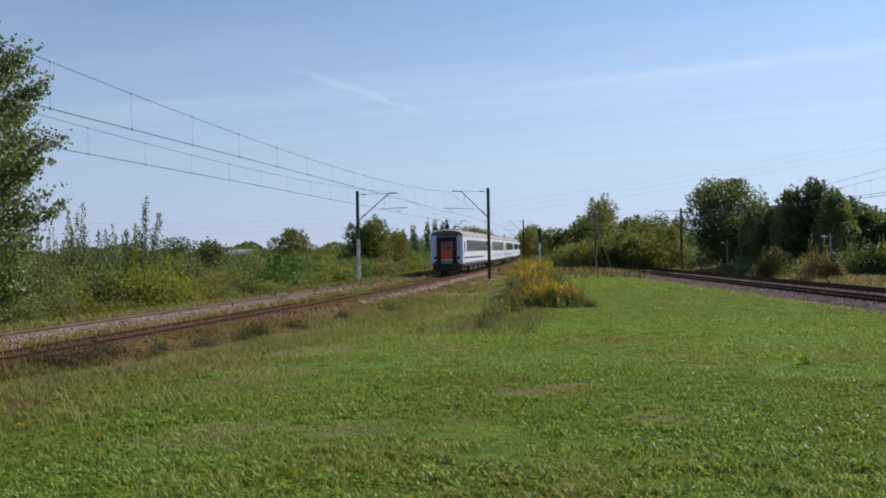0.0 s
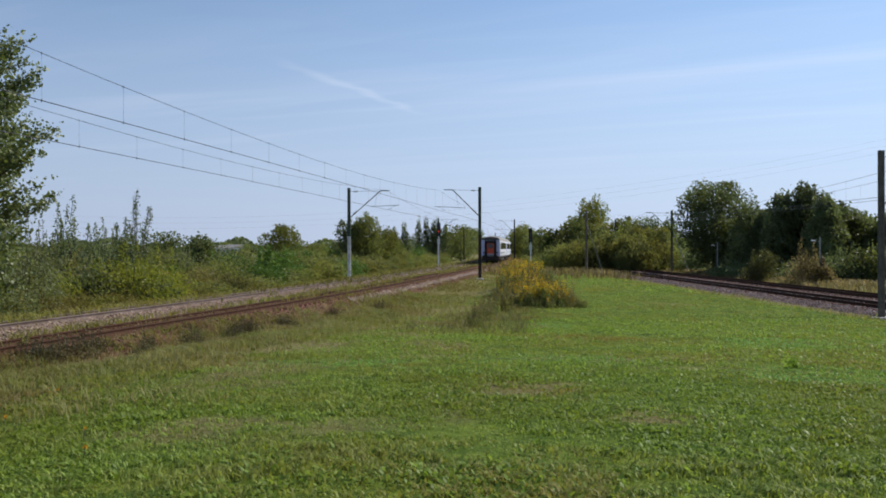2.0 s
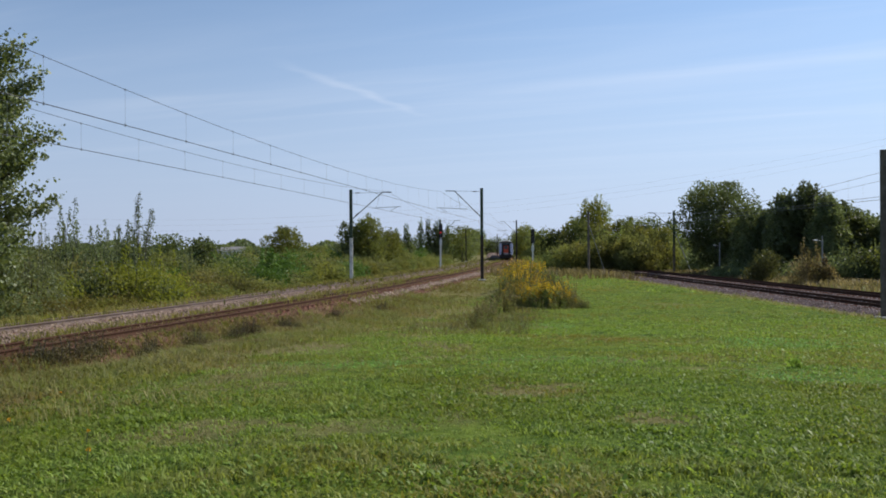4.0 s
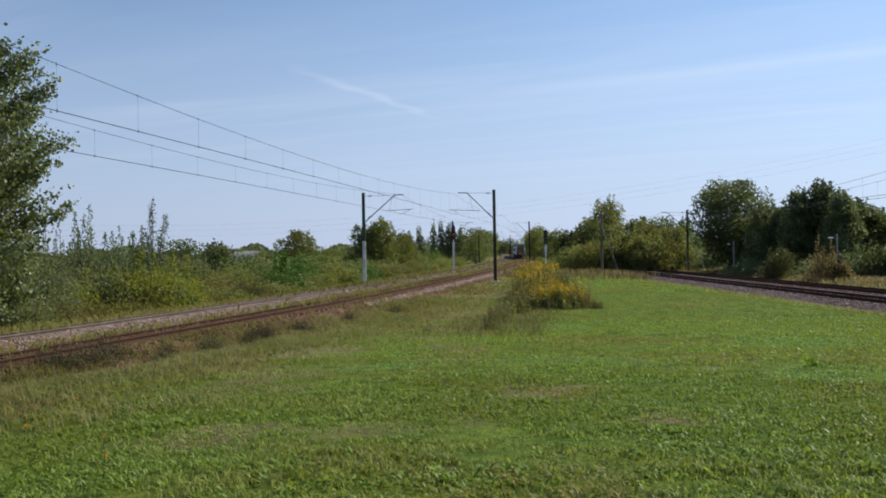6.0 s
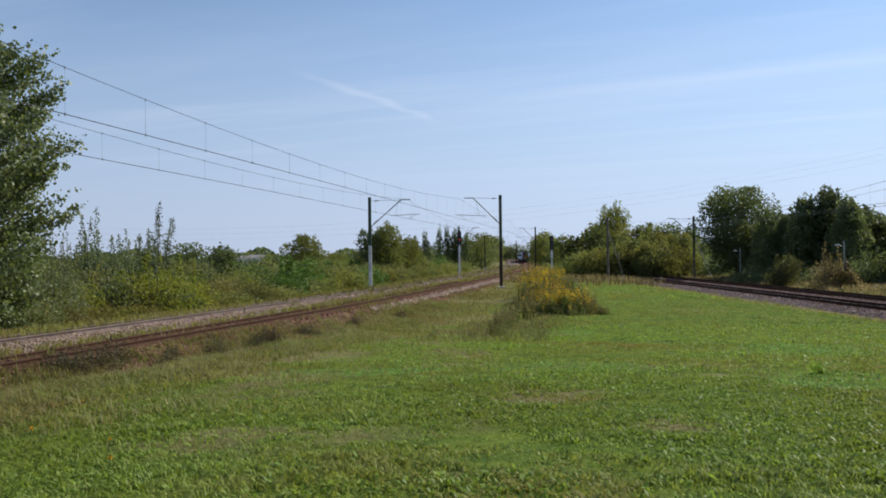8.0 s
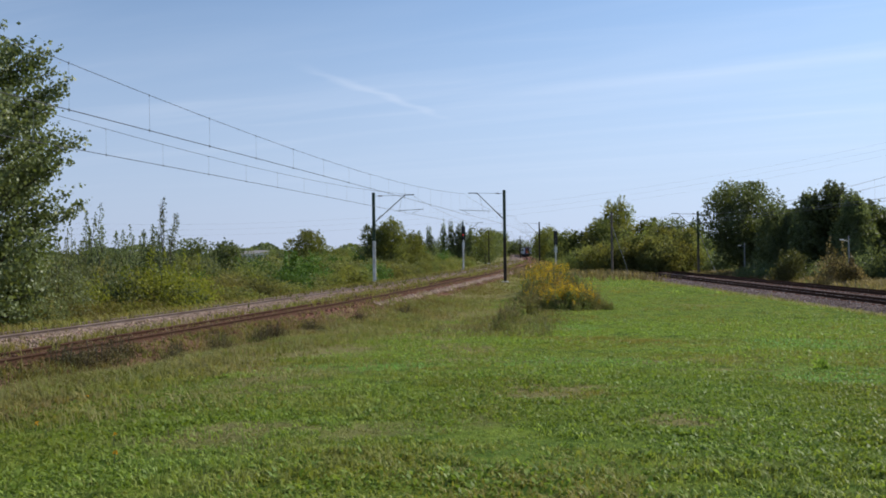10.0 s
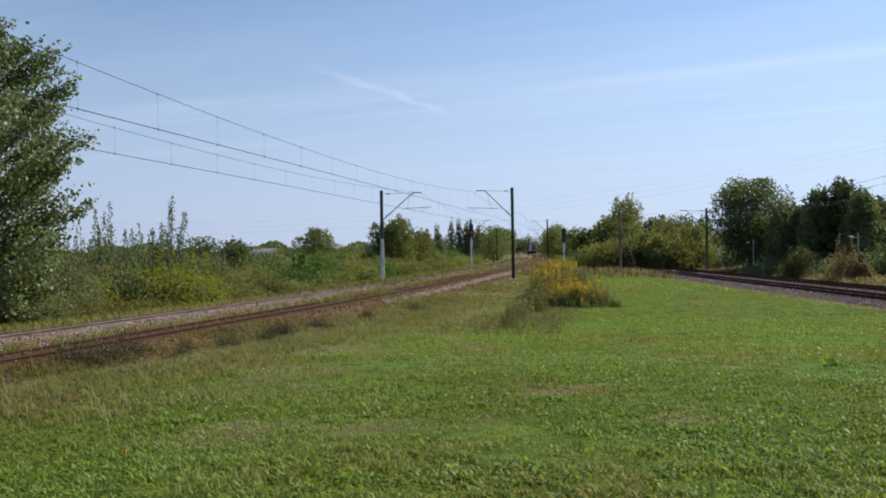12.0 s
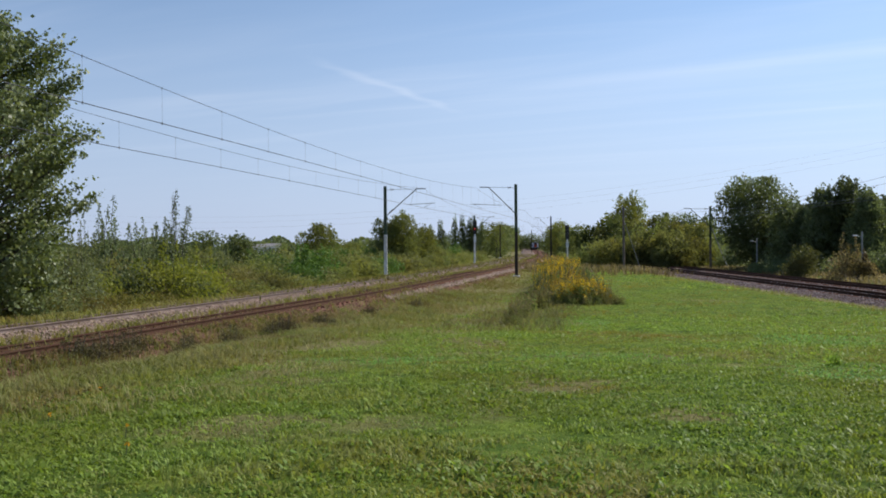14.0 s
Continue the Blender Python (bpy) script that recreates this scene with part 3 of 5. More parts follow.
scatter_stones("ballast_stones", "tan stones along the outer shoulder of the bed", spots, M_STONE, 0.085)
spots = []
for _ in range(14000):
    o, cx = rng.uniform(-2.6, 2.6), (RIGHT_NEAR, RIGHT_FAR)[rng.random() < 0.3]
    spots.append((cx + o, 40 + 90 * rng.random() ** 1.3, RIGHT_Z + float(bed_top(o, BED_STRAIGHT, 200.0)) + 0.01))
scatter_stones("ballast_stones", "loose grey-purple stones of the track bed", spots, M_MAUVE, 0.06)


# ---------------------------------------------------------------- masts, wires, signals
def mast(x, y, z0, z1, side, reach, lower, upper, label, heading=0.0, brace=False, split=0.48):
    """A tapered post with a slanting cantilever; side +1 reaches to the right of the heading."""
    t = thing("catenary_mast", pose(x, y, z0, 0, 0, math.degrees(heading)), label, "catenary mast", "catenary masts")
    h = z1 - z0
    k = h * split

    def post(name, a, b, ra, rb, mat, words=""):
        bm = bmesh.new()
        for sx in (-1, 1):                      # two channels with battens between them
            block(bm, sx * ra * 0.55 - 0.05, sx * ra * 0.55 + 0.05, -0.085, 0.085, a, b, 0.008)
        block(bm, -ra * 0.55, ra * 0.55, -0.06, 0.06, a, b)
        n = max(2, int((b - a) / 0.8))
        for i in range(n):
            u = a + (b - a) * (i + 0.5) / n
            block(bm, -ra * 0.55, ra * 0.55, -0.078, 0.078, u - 0.22, u + 0.22)
        return part(name, bm, mat, t, words)
    bm = bmesh.new(); block(bm, -0.32, 0.32, -0.32, 0.32, -0.45, 0.0, 0.03)
    part("footing", bm, M_CONCRETE, t, "concrete footing")
    post("lower_post", -0.02, k, 0.16, 0.15, lower)
    post("upper_post", k, h, 0.15, 0.13, upper, "green-painted upper post")
    top = h - 0.25
    bm = bmesh.new()
    rod(bm, (side * 0.1, 0, top - 2.3), (side * (reach - 0.75), 0, top), 0.04)
    rod(bm, (side * (reach - 0.78), 0, top), (side * (reach + 0.05), 0, top + 0.02), 0.04)
    part("cantilever", bm, M_DARKSTEEL, t)
    bm = bmesh.new(); rod(bm, (side * 0.1, 0, top - 0.05), (side * (reach - 0.7), 0, top), 0.014)
    part("tie_rod", bm, M_DARKSTEEL, t)
    bm = bmesh.new()
    for q in range(4):
        rod(bm, (side * (0.42 + q * 0.09), 0, top - 0.05), (side * (0.47 + q * 0.09), 0, top - 0.05), 0.075, 0.05, 10)
    part("insulator", bm, M_PORCELAIN, t)
    bm = bmesh.new()
    for q in range(4):
        rod(bm, (side * (0.36 + q * 0.08), 0, top - 2.02 + q * 0.075), (side * (0.41 + q * 0.08), 0, top - 1.98 + q * 0.075), 0.075, 0.05, 10)
    part("insulator", bm, M_PORCELAIN, t)
    zc = 5.85 - z0 if z0 > -0.68 else 5.15 - z0
    bm = bmesh.new()
    rod(bm, (side * (reach - 1.6) if side > 0 else side * (reach - 1.9), 0, zc), (side * (reach + 0.85), 0, zc + 0.12), 0.022)
    rod(bm, (side * (reach + 0.55), 0, zc + 0.08), (side * (reach - 0.1), 0, zc - 0.26), 0.014)
    rod(bm, (side * (reach - 1.25), 0, zc), (side * (reach - 1.0), 0, top - 0.25), 0.010)
    part("registration_arm", bm, M_DARKSTEEL, t)
    if brace:
        bm = bmesh.new(); rod(bm, (-side * 0.1, 0, h * 0.68), (-side * 2.4, 0.3, 0.0), 0.06, 0.07)
        part("brace", bm, M_GREYSTEEL, t)
    return t


PALE = "two-channel mast, pale below and green above, beside the track"
TARRED = "dark tarred mast with a green top at the track's edge"
mast(-7.66, 83.9, -0.55, 7.45, 1, 3.45, M_CONCRETE, M_GREENPAINT, PALE)
mast(3.70, 86.9, -0.40, 7.70, -1, 3.15, M_BROWNSTEEL, M_GREENPAINT, TARRED)
mast(0.0, 168.5, -0.6, 7.5, 1, 3.4, M_CONCRETE, M_GREENPAINT, PALE)
mast(14.9, 191.0, -0.5, 7.9, -1, 3.1, M_BROWNSTEEL, M_BROWNSTEEL, "dark mast with a slanting cantilever near the curve")
mast(6.3, 240.0, -0.6, 7.4, 1, 3.4, M_BROWNSTEEL, M_BROWNSTEEL, "dark mast far along the scrub")
mast(19.0, 326.0, -0.6, 7.4, 1, 3.0, M_BROWNSTEEL, M_BROWNSTEEL, "thin far mast beyond the curve")
mast(20.55, 45.2, -0.98, 6.75, 1, 3.0, M_OLDCONC, M_OLDCONC, "weathered grey concrete mast between meadow and straight track")
mast(31.0, 129.5, -1.1, 7.2, -1, 3.4, M_OLDCONC, M_GREENPAINT, "dark green braced mast beside the straight track", 0, True)
mast(-21.4, 6.0, -0.5, 7.6, 1, 3.4, M_CONCRETE, M_GREENPAINT, PALE)
mast(-9.6, 10.0, -0.3, 7.7, -1, 3.2, M_BROWNSTEEL, M_GREENPAINT, TARRED)


def cable(bm, pts, r, sides=5):
    """One continuous round wire through the points."""
    rings = []
    for i, p in enumerate(pts):
        d = (Vector(pts[min(i + 1, len(pts) - 1)]) - Vector(pts[max(i - 1, 0)])).normalized()
        u = d.cross(Vector((0, 0, 1))).normalized()
        v = u.cross(d)
        rings.append([bm.verts.new(Vector(p) + r * (u * math.cos(6.2832 * k / sides) + v * math.sin(6.2832 * k / sides))) for k in range(sides)])
    for a, b in zip(rings, rings[1:]):
        for k in range(sides):
            bm.faces.new((a[k], a[(k + 1) % sides], b[(k + 1) % sides], b[k]))


def overhead_line(label, supports, drop=4.3):
    """Messenger and contact wire with droppers over one track; supports: x, y, height of the messenger and of the contact wire."""
    t = thing("overhead_line", Matrix(), label, "overhead line", "overhead lines")
    up, low = bmesh.new(), bmesh.new()
    for a, b in zip(supports, supports[1:]):
        span = math.hypot(b[0] - a[0], b[1] - a[1])
        n = max(3, round(span / drop))

        def spot(u):
            x, y, m, c = (p + (q - p) * u for p, q in zip(a, b))
            return x, y, max(m - 0.95 * (span / 76) ** 2 * 4 * u * (1 - u), c + 0.3), c + 0.08 * math.sin(math.pi * u)
        q = [spot(i / (2 * n)) for i in range(n * 2 + 1)]
        cable(up, [(x, y, m) for x, y, m, c in q], 0.009)
        cable(low, [(x, y, c) for x, y, m, c in q], 0.013)
        for i in range(n):
            x, y, m, c = spot((i + 0.5) / n)
            bm = bmesh.new()
            rod(bm, (x, y, m), (x, y, c), 0.0035, 0.0035, 4)
            rod(bm, (x, y, m - 0.04), (x, y, m + 0.03), 0.016, 0.016, 5)
            rod(bm, (x, y, c - 0.04), (x, y, c + 0.04), 0.02, 0.02, 5)
            part("dropper", bm, M_GREYSTEEL, t)
    part("messenger_wire", up, M_WIRE, t); part("contact_wire", low, M_WIRE, t)


def along(off, rows, zig=0.25):
    out = []
    for i, (y, m, c) in enumerate(rows):
        x, yy, h = on_line(s_at(y), off)
        d = zig if i % 2 else -zig
        out.append((x + d * math.cos(h), yy + d * math.sin(h), m, c))
    return out


overhead_line("messenger and contact wires with droppers over the near track",
              along(0, ((-55, 7.6, 5.8), (10, 7.98, 6.08), (86.9, 7.43, 5.62), (139, 7.2, 5.6), (191, 7.4, 5.6), (280, 7.3, 5.6), (370, 7.3, 5.6))))
overhead_line("messenger and contact wires with droppers over the scrub-side track",
              along(SPACING, ((-55, 7.6, 5.8), (6, 8.05, 5.95), (83.9, 7.3, 5.62), (168.5, 7.3, 5.6), (240, 7.3, 5.6), (320, 7.3, 5.6))))
overhead_line("messenger and contact wires over the straight track by the meadow",
              [(RIGHT_NEAR, -30, 6.6, 4.9), (RIGHT_NEAR + 0.2, 45.2, 6.55, 4.9), (RIGHT_NEAR, 128, 6.6, 4.9), (RIGHT_NEAR, 200, 6.6, 4.9)])
overhead_line("messenger and contact wires over the straight track by the trees",
              [(RIGHT_FAR, -30, 6.8, 5.1), (RIGHT_FAR + 0.2, 45, 7.2, 5.2), (RIGHT_FAR, 129.5, 6.9, 5.1), (RIGHT_FAR, 200, 6.6, 4.9)])


def pylon(x, y, h, label):
    t = thing("pylon", pose(x, y, float(ground_z(x, y)) - 0.2), label, "pylon", "pylons")
    bm = bmesh.new()
    for sx in (-1, 1):
        for sy in (-1, 1):
            rod(bm, (sx * 2.2, sy * 2.2, 0), (sx * 0.4, sy * 0.4, h + 2), 0.09, 0.06, 5)
    for i in range(9):
        u0, u1 = i / 9, (i + 1) / 9
        w0, w1 = 2.2 - 1.8 * u0, 2.2 - 1.8 * u1
        for sy in (-1, 1):
            rod(bm, (-w0, sy * w0, u0 * h), (w1, sy * w1, u1 * h), 0.04, 0.04, 4)
            rod(bm, (sy * w0, w0, u0 * h), (sy * w1, -w1, u1 * h), 0.04, 0.04, 4)
    part("lattice", bm, M_GREYSTEEL, t)
    bm = bmesh.new(); rod(bm, (-0.2, -5, h), (0.2, 5, h), 0.12, 0.12, 6); part("cross_arm", bm, M_GREYSTEEL, t)


pylon(-160, 205, 18.0, "lattice pylon holding the high cables")
pylon(-178, 573, 33.5, "far thin lattice tower above the scrub")
pylon(128, 170, 33.0, "tall lattice pylon holding the high cables")
t = thing("power_line", Matrix(), "thin high transmission cables crossing the sky behind the trees", "power line")
for dy in (-4.8, 0.0, 4.8):
    bm = bmesh.new()
    pts = []
    for i in range(33):
        x = -160 + 288 * i / 32
        pts.append((x, 205 - 35 * i / 32 + dy, 7.3 + 0.00078 * (x + 50) ** 2 + 0.25 * dy))
    cable(bm, pts, 0.006, 4)
    part("cable", bm, M_WIRE, t)


def signal(x, y, z0, z1, lamp, label):
    t = thing("railway_signal", pose(x, y, z0), label, "railway signal", "railway signals")
    h = z1 - z0
    bm = bmesh.new()
    rod(bm, (0, 0, -0.2), (0, 0, h - 0.4), 0.065, 0.06, 10)
    part("post", bm, M_WHITE, t, "white-painted post")
    bm = bmesh.new(); block(bm, -0.24, 0.24, -0.06, 0.06, h - 1.75, h, 0.05)
    part("head", bm, M_BLACK, t)
    for i in range(4):
        z = h - 0.25 - i * 0.41
        bm = bmesh.new(); rod(bm, (0, -0.06, z + 0.03), (0, -0.28, z + 0.0), 0.13, 0.13, 12)
        hood = part("hood", bm, M_BLACK, t)
        bm = bmesh.new(); rod(bm, (0, -0.281, z), (0, -0.289, z), 0.10, 0.10, 12)
        part("lens", bm, M_SIGNAL_RED if i == lamp else M_PANE, hood, "lit red lens" if i == lamp else "")
    bm = bmesh.new()
    for i in range(int((h - 2) / 0.32)):
        rod(bm, (-0.16, 0.16, 0.4 + i * 0.32), (0.16, 0.16, 0.4 + i * 0.32), 0.014, 0.014, 5)
    for sx in (-0.16, 0.16):
        rod(bm, (sx, 0.16, 0), (sx, 0.16, h - 1.6), 0.016, 0.016, 5)
    part("ladder", bm, M_GREYSTEEL, t)
    bm = bmesh.new(); block(bm, -0.16, 0.16, -0.12, -0.09, h - 2.7, h - 2.05, 0.01)
    part("plate", bm, M_WHITE, t)


signal(0.05, 125.0, -0.6, 5.5, 2, "railway signal showing red on a white post")
signal(11.3, 119.5, -0.6, 4.7, -1, "railway signal with a dark head on a white post")

t = thing("wooden_pole", pose(19.2, 126.5, -1.15), "weathered wooden pole with a thin stay", "pole")
bm = bmesh.new(); rod(bm, (0, 0, -0.3), (0, 0, 8.3), 0.17, 0.12, 10); part("post", bm, M_WOOD, t)
bm = bmesh.new(); rod(bm, (0.1, 0, 6.4), (2.3, 0.5, 0.0), 0.05, 0.05, 6); part("stay", bm, M_GREYSTEEL, t)


def street_lamp(x, y, z0, z1, label):
    t = thing("street_lamp", pose(x, y, z0), label, "street lamp", "street lamps")
    h = z1 - z0
    bm = bmesh.new(); rod(bm, (0, 0, -0.2), (0, 0, h), 0.085, 0.06, 8); part("post", bm, M_LAMPPOST, t)
    bm = bmesh.new(); rod(bm, (0, 0, h - 0.5), (-0.45, 0, h - 0.36), 0.025, 0.025, 6); part("arm", bm, M_GREYSTEEL, t)
    bm = bmesh.new(); block(bm, -0.78, -0.42, -0.1, 0.1, h - 0.40, h - 0.29, 0.03); part("head", bm, M_LAMPGLASS, t, "pale lamp head")


street_lamp(33.0, 115.3, -1.1, 2.9, "concrete street lamp with a small pale head before the oak")
street_lamp(33.55, 85.7, -1.1, 3.22, "concrete street lamp with a small pale head among shrubs")

# ---------------------------------------------------------------- plants
def leaf_quads(p, size, r, up=0.3, slim=0.55):
    """A pointed leaf blade at each place, turned at random and tilted towards the light."""
    n = len(p)
    d = r.normal(size=(n, 3)); d[:, 2] += up * 0.3
    d /= np.linalg.norm(d, axis=1, keepdims=True)
    q = r.normal(size=(n, 3)); q[:, 2] *= 0.6
    w = np.cross(d, q); w /= np.linalg.norm(w, axis=1, keepdims=True) + 1e-9
    s = (size * r.uniform(0.6, 1.4, n))[:, None]
    co = np.stack([p - d * s * 0.5, p + w * s * slim * 0.5, p + d * s * 0.5, p - w * s * slim * 0.5], 1)
    return co.reshape(-1, 3), (np.arange(n)[:, None] * 4 + np.arange(4)[None]).astype(np.int32)


def crown_points(r, n, lobes, fill=0.35, ragged=0.16, stray=0.11):
    """Points in and on a set of lobes (centre, radii), ragged at the surface."""
    vol = np.array([l[1][0] * l[1][1] * l[1][2] for l in lobes]) ** 0.67
    which = r.choice(len(lobes), n, p=vol / vol.sum())
    c = np.array([l[0] for l in lobes])[which]
    rad = np.array([l[1] for l in lobes])[which]
    d = r.normal(size=(n, 3)); d /= np.linalg.norm(d, axis=1, keepdims=True)
    ph = which * 1.7
    bump = 1 + ragged * np.sin(d[:, 0] * 7 + ph) * np.sin(d[:, 1] * 6 + ph * 1.3) + ragged * 0.8 * np.sin(d[:, 2] * 9 + d[:, 0] * 5 + ph)
    u = np.where(r.random(n) < fill, r.random(n) ** 0.4, r.normal(0.95, stray, n))
    return c + d * rad * (u * bump)[:, None]


def limb(bm, r, a, b, r0, r1, bend=0.12, n=4, sides=6):
    a, b = Vector(a), Vector(b)
    prev, length = a, (b - a).length
    for i in range(1, n + 1):
        q = a.lerp(b, i / n)
        if i < n:
            q += Vector(r.normal(0, bend * length * 0.25, 3))
        rod(bm, prev, q, r0 + (r1 - r0) * (i - 1) / n, r0 + (r1 - r0) * i / n, sides)
        prev = q


def tree(m, seed, height, width, leaf, n, material, label, name="tree", category="tree", trunk=0.16, base=0.22, shape="round",
         lobes_n=16, group="", fill=0.35, lean=0.0, bark=None, lobe=1.0, stray=0.11, sprigs=0):
    r = np.random.default_rng(seed)
    t = thing(name, m, label, category, group)
    lobes = []
    for i in range(lobes_n):
        u = (i + 0.5) / lobes_n
        z = base + (1 - base) * u
        if shape == "round":
            w = math.sin(math.pi * min(0.97, 0.12 + 0.80 * u)) ** 0.7
        elif shape == "column":
            w = (0.45 + 0.55 * math.sin(math.pi * u)) * (1.0 if u < 0.75 else 1.15 - u * 0.5)
        else:                                     # pointed
            w = (1 - u) ** 0.75 * 0.95 + 0.10
        a = i * 2.4 + r.uniform(-0.5, 0.5)
        off = r.uniform(0.3, 0.68 + 0.5 * (1 - lobe)) * w * width / 2
        rad = lobe * width / 2 * (0.34 + 0.22 * w) * r.uniform(0.75, 1.15) if shape != "column" else width / 2 * w * 0.75
        zz = height * z * 0.96
        rz = min(rad * r.uniform(0.65, 0.95), height * 0.22) if shape != "column" else height / lobes_n * 1.5
        zz = min(zz, height - rz * 0.92)
        lobes.append(((off * math.cos(a) + lean * z, off * math.sin(a), zz), (rad, rad, rz)))
    bm = bmesh.new()
    limb(bm, r, (0, 0, -0.3), (lean * 0.4, 0, height * 0.62), trunk, trunk * 0.4, 0.05, 6, 8)
    for c, rad in lobes[::max(2, lobes_n // 12)]:
        z = max(height * 0.1, c[2] * 0.62)
        limb(bm, r, (lean * 0.4 * z / height, 0, min(z, height * 0.6)), c, trunk * 0.38, trunk * 0.08, 0.12)
    part("trunk", bm, bark or M_BARK, t)
    pts = [crown_points(r, n, lobes, fill, stray=stray)]
    for _ in range(sprigs):                       # leading shoots that break the outline
        c, rad = lobes[r.integers(len(lobes) // 2, len(lobes))]
        root = np.array((c[0] + rad[0] * r.uniform(-0.6, 0.6), c[1] + rad[1] * r.uniform(-0.6, 0.6), c[2] + rad[2] * 0.45))
        u = r.random((45, 1))
        pts.append(root + u * np.array((r.normal(0, 0.25), r.normal(0, 0.25), height * r.uniform(0.08, 0.15))) + r.normal(0, 1, (45, 3)) * (0.06 + 0.32 * (1 - u)))
    co, fc = leaf_quads(np.concatenate(pts), leaf, r)
    mesh_of("crown", co, fc, material, t)
    return t


def bush(m, seed, width, height, leaf, n, material, label, name="bush", category="bush", group="", stems=7, fill=0.45, spiky=0.0):
    r = np.random.default_rng(seed)
    t = thing(name, m, label, category, group)
    lobes = []
    for i in range(9):
        a, off = i * 2.4 + r.uniform(-0.4, 0.4), width / 2 * r.uniform(0.15, 0.72)
        rad = width * r.uniform(0.17, 0.28)
        zz = height * r.uniform(0.25, 0.78) * (1 - 0.35 * off / (width / 2))
        rz = min(rad, height - zz)
        lobes.append(((off * math.cos(a), off * math.sin(a), zz), (rad, rad, rz)))
    for i in range(4):
        a = i * 1.6 + r.uniform(0, 1)
        lobes.append(((width * 0.27 * math.cos(a), width * 0.27 * math.sin(a), height * 0.16), (width * 0.26, width * 0.26, height * 0.2)))
    bm = bmesh.new()
    for i in range(stems):
        c = lobes[i % len(lobes)][0]
        limb(bm, r, (c[0] * 0.2, c[1] * 0.2, -0.15), (c[0], c[1], c[2] * 1.05), 0.035, 0.012, 0.1, 3, 5)
    pts = crown_points(r, n, lobes, fill, 0.22)
    if spiky:
        extra = []
        for i in range(int(spiky)):
            a, off = r.uniform(0, 6.3), width / 2 * r.uniform(0, 0.6)
            x, y, h = off * math.cos(a), off * math.sin(a), height * r.uniform(1.0, 1.5)
            rod(bm, (x * 0.6, y * 0.6, height * 0.3), (x, y, h), 0.02, 0.006, 5)
            u = r.random((60, 1)) ** 0.8
            extra.append(np.array([[x, y, 0]]) + np.concatenate([r.normal(0, 0.16, (60, 2)) * (1.15 - u), height * 0.5 + (h - height * 0.5) * u], 1))
        pts = np.concatenate([pts] + extra)
    part("stem", bm, M_BARK, t)
    pts[:, 2] = np.maximum(pts[:, 2], 0.02)
    co, fc = leaf_quads(pts, leaf, r)
    mesh_of("foliage", co, fc, material, t)
    return t


def at_bearing(deg, dist, sink=0.05, turn=0.0, sx=1.0, sy=1.0, sz=1.0):
    """A pose on the ground by bearing (clockwise from +y) and distance from the place where the camera stands."""
    x, y = dist * math.sin(radians(deg)), dist * math.cos(radians(deg))
    return Matrix.LocRotScale((x, y, float(ground_z(x, y)) - sink), Euler((0, 0, turn)), (sx, sy, sz))


def on_ground(x, y, sink=0.05, turn=0.0, sx=1.0, sz=1.0):
    return Matrix.LocRotScale((x, y, float(ground_z(x, y)) - sink), Euler((0, 0, turn)), (sx, sx, sz))


def poplar(m, seed, height, radius, leaf, clusters, per, label):
    """A tall poplar: limbs that end in hanging bunches of leaves, with gaps between the bunches."""
    r = np.random.default_rng(seed)
    t = thing("poplar_tree", m, label, "tree")
    bm = bmesh.new()
    limb(bm, r, (0, 0, -0.3), (0.2, 0, height * 0.86), 0.27, 0.07, 0.03, 8, 9)
    leaves = []
    for i in range(clusters):
        z = height * (0.06 + 0.93 * (i + r.random()) / clusters)
        u = z / height
        wide = radius * (np.interp(u, [0, 0.12, 0.35, 0.62, 0.82, 0.93, 1.0], [0.70, 0.80, 1.0, 1.02, 0.84, 0.58, 0.2]))
        wide *= 1 + 0.10 * math.sin(u * 31) + 0.06 * math.sin(u * 57 + 1)
        a = i * 2.39996 + r.uniform(-0.5, 0.5)
        reach = wide * r.choice((0.55, 0.8, 0.98), p=(0.25, 0.35, 0.4)) * r.uniform(0.88, 1.05)
        out = np.array((math.cos(a), math.sin(a), 0.0))
        tip = out * reach + np.array((0.2 * u, 0, z))
        root = (out[0] * 0.1, out[1] * 0.1, max(0.6, min(z - reach * 0.55, height * 0.8)))
        limb(bm, r, root, tip, 0.06, 0.012, 0.10, 4, 5)
        size = r.uniform(0.30, 0.56)
        n = int(per * (size / 0.48) ** 2)
        back = r.random((n, 1)) ** 0.9
        leaves.append(tip - back * (tip - np.array(root)) * 0.42 + r.normal(0, 1, (n, 3)) * size * np.array((0.6, 0.6, 0.55)) * (0.6 + 0.5 * back))
        for k in range(2):                       # stray twigs
            d = out * r.uniform(0.1, 0.5) + r.normal(0, 0.3, 3)
            leaves.append(tip + d[None] * r.random((9, 1)) + r.normal(0, 0.07, (9, 3)))
    part("trunk", bm, M_BARK, t)
    co, fc = leaf_quads(np.concatenate(leaves), leaf, r, slim=0.8)
    mesh_of("crown", co, fc, L_POPLAR, t)


poplar(at_bearing(-27.6, 42), 11, 12.3, 4.6, 0.15, 250, 250, "tall leafy poplar with glossy olive-green leaves beside the scrub")
tree(at_bearing(-30.5, 50), 12, 11.0, 8.0, 0.26, 6000, L_POPLAR, "leafy poplar standing behind another poplar", "poplar_tree", trunk=0.2, base=0.08, lobes_n=20)

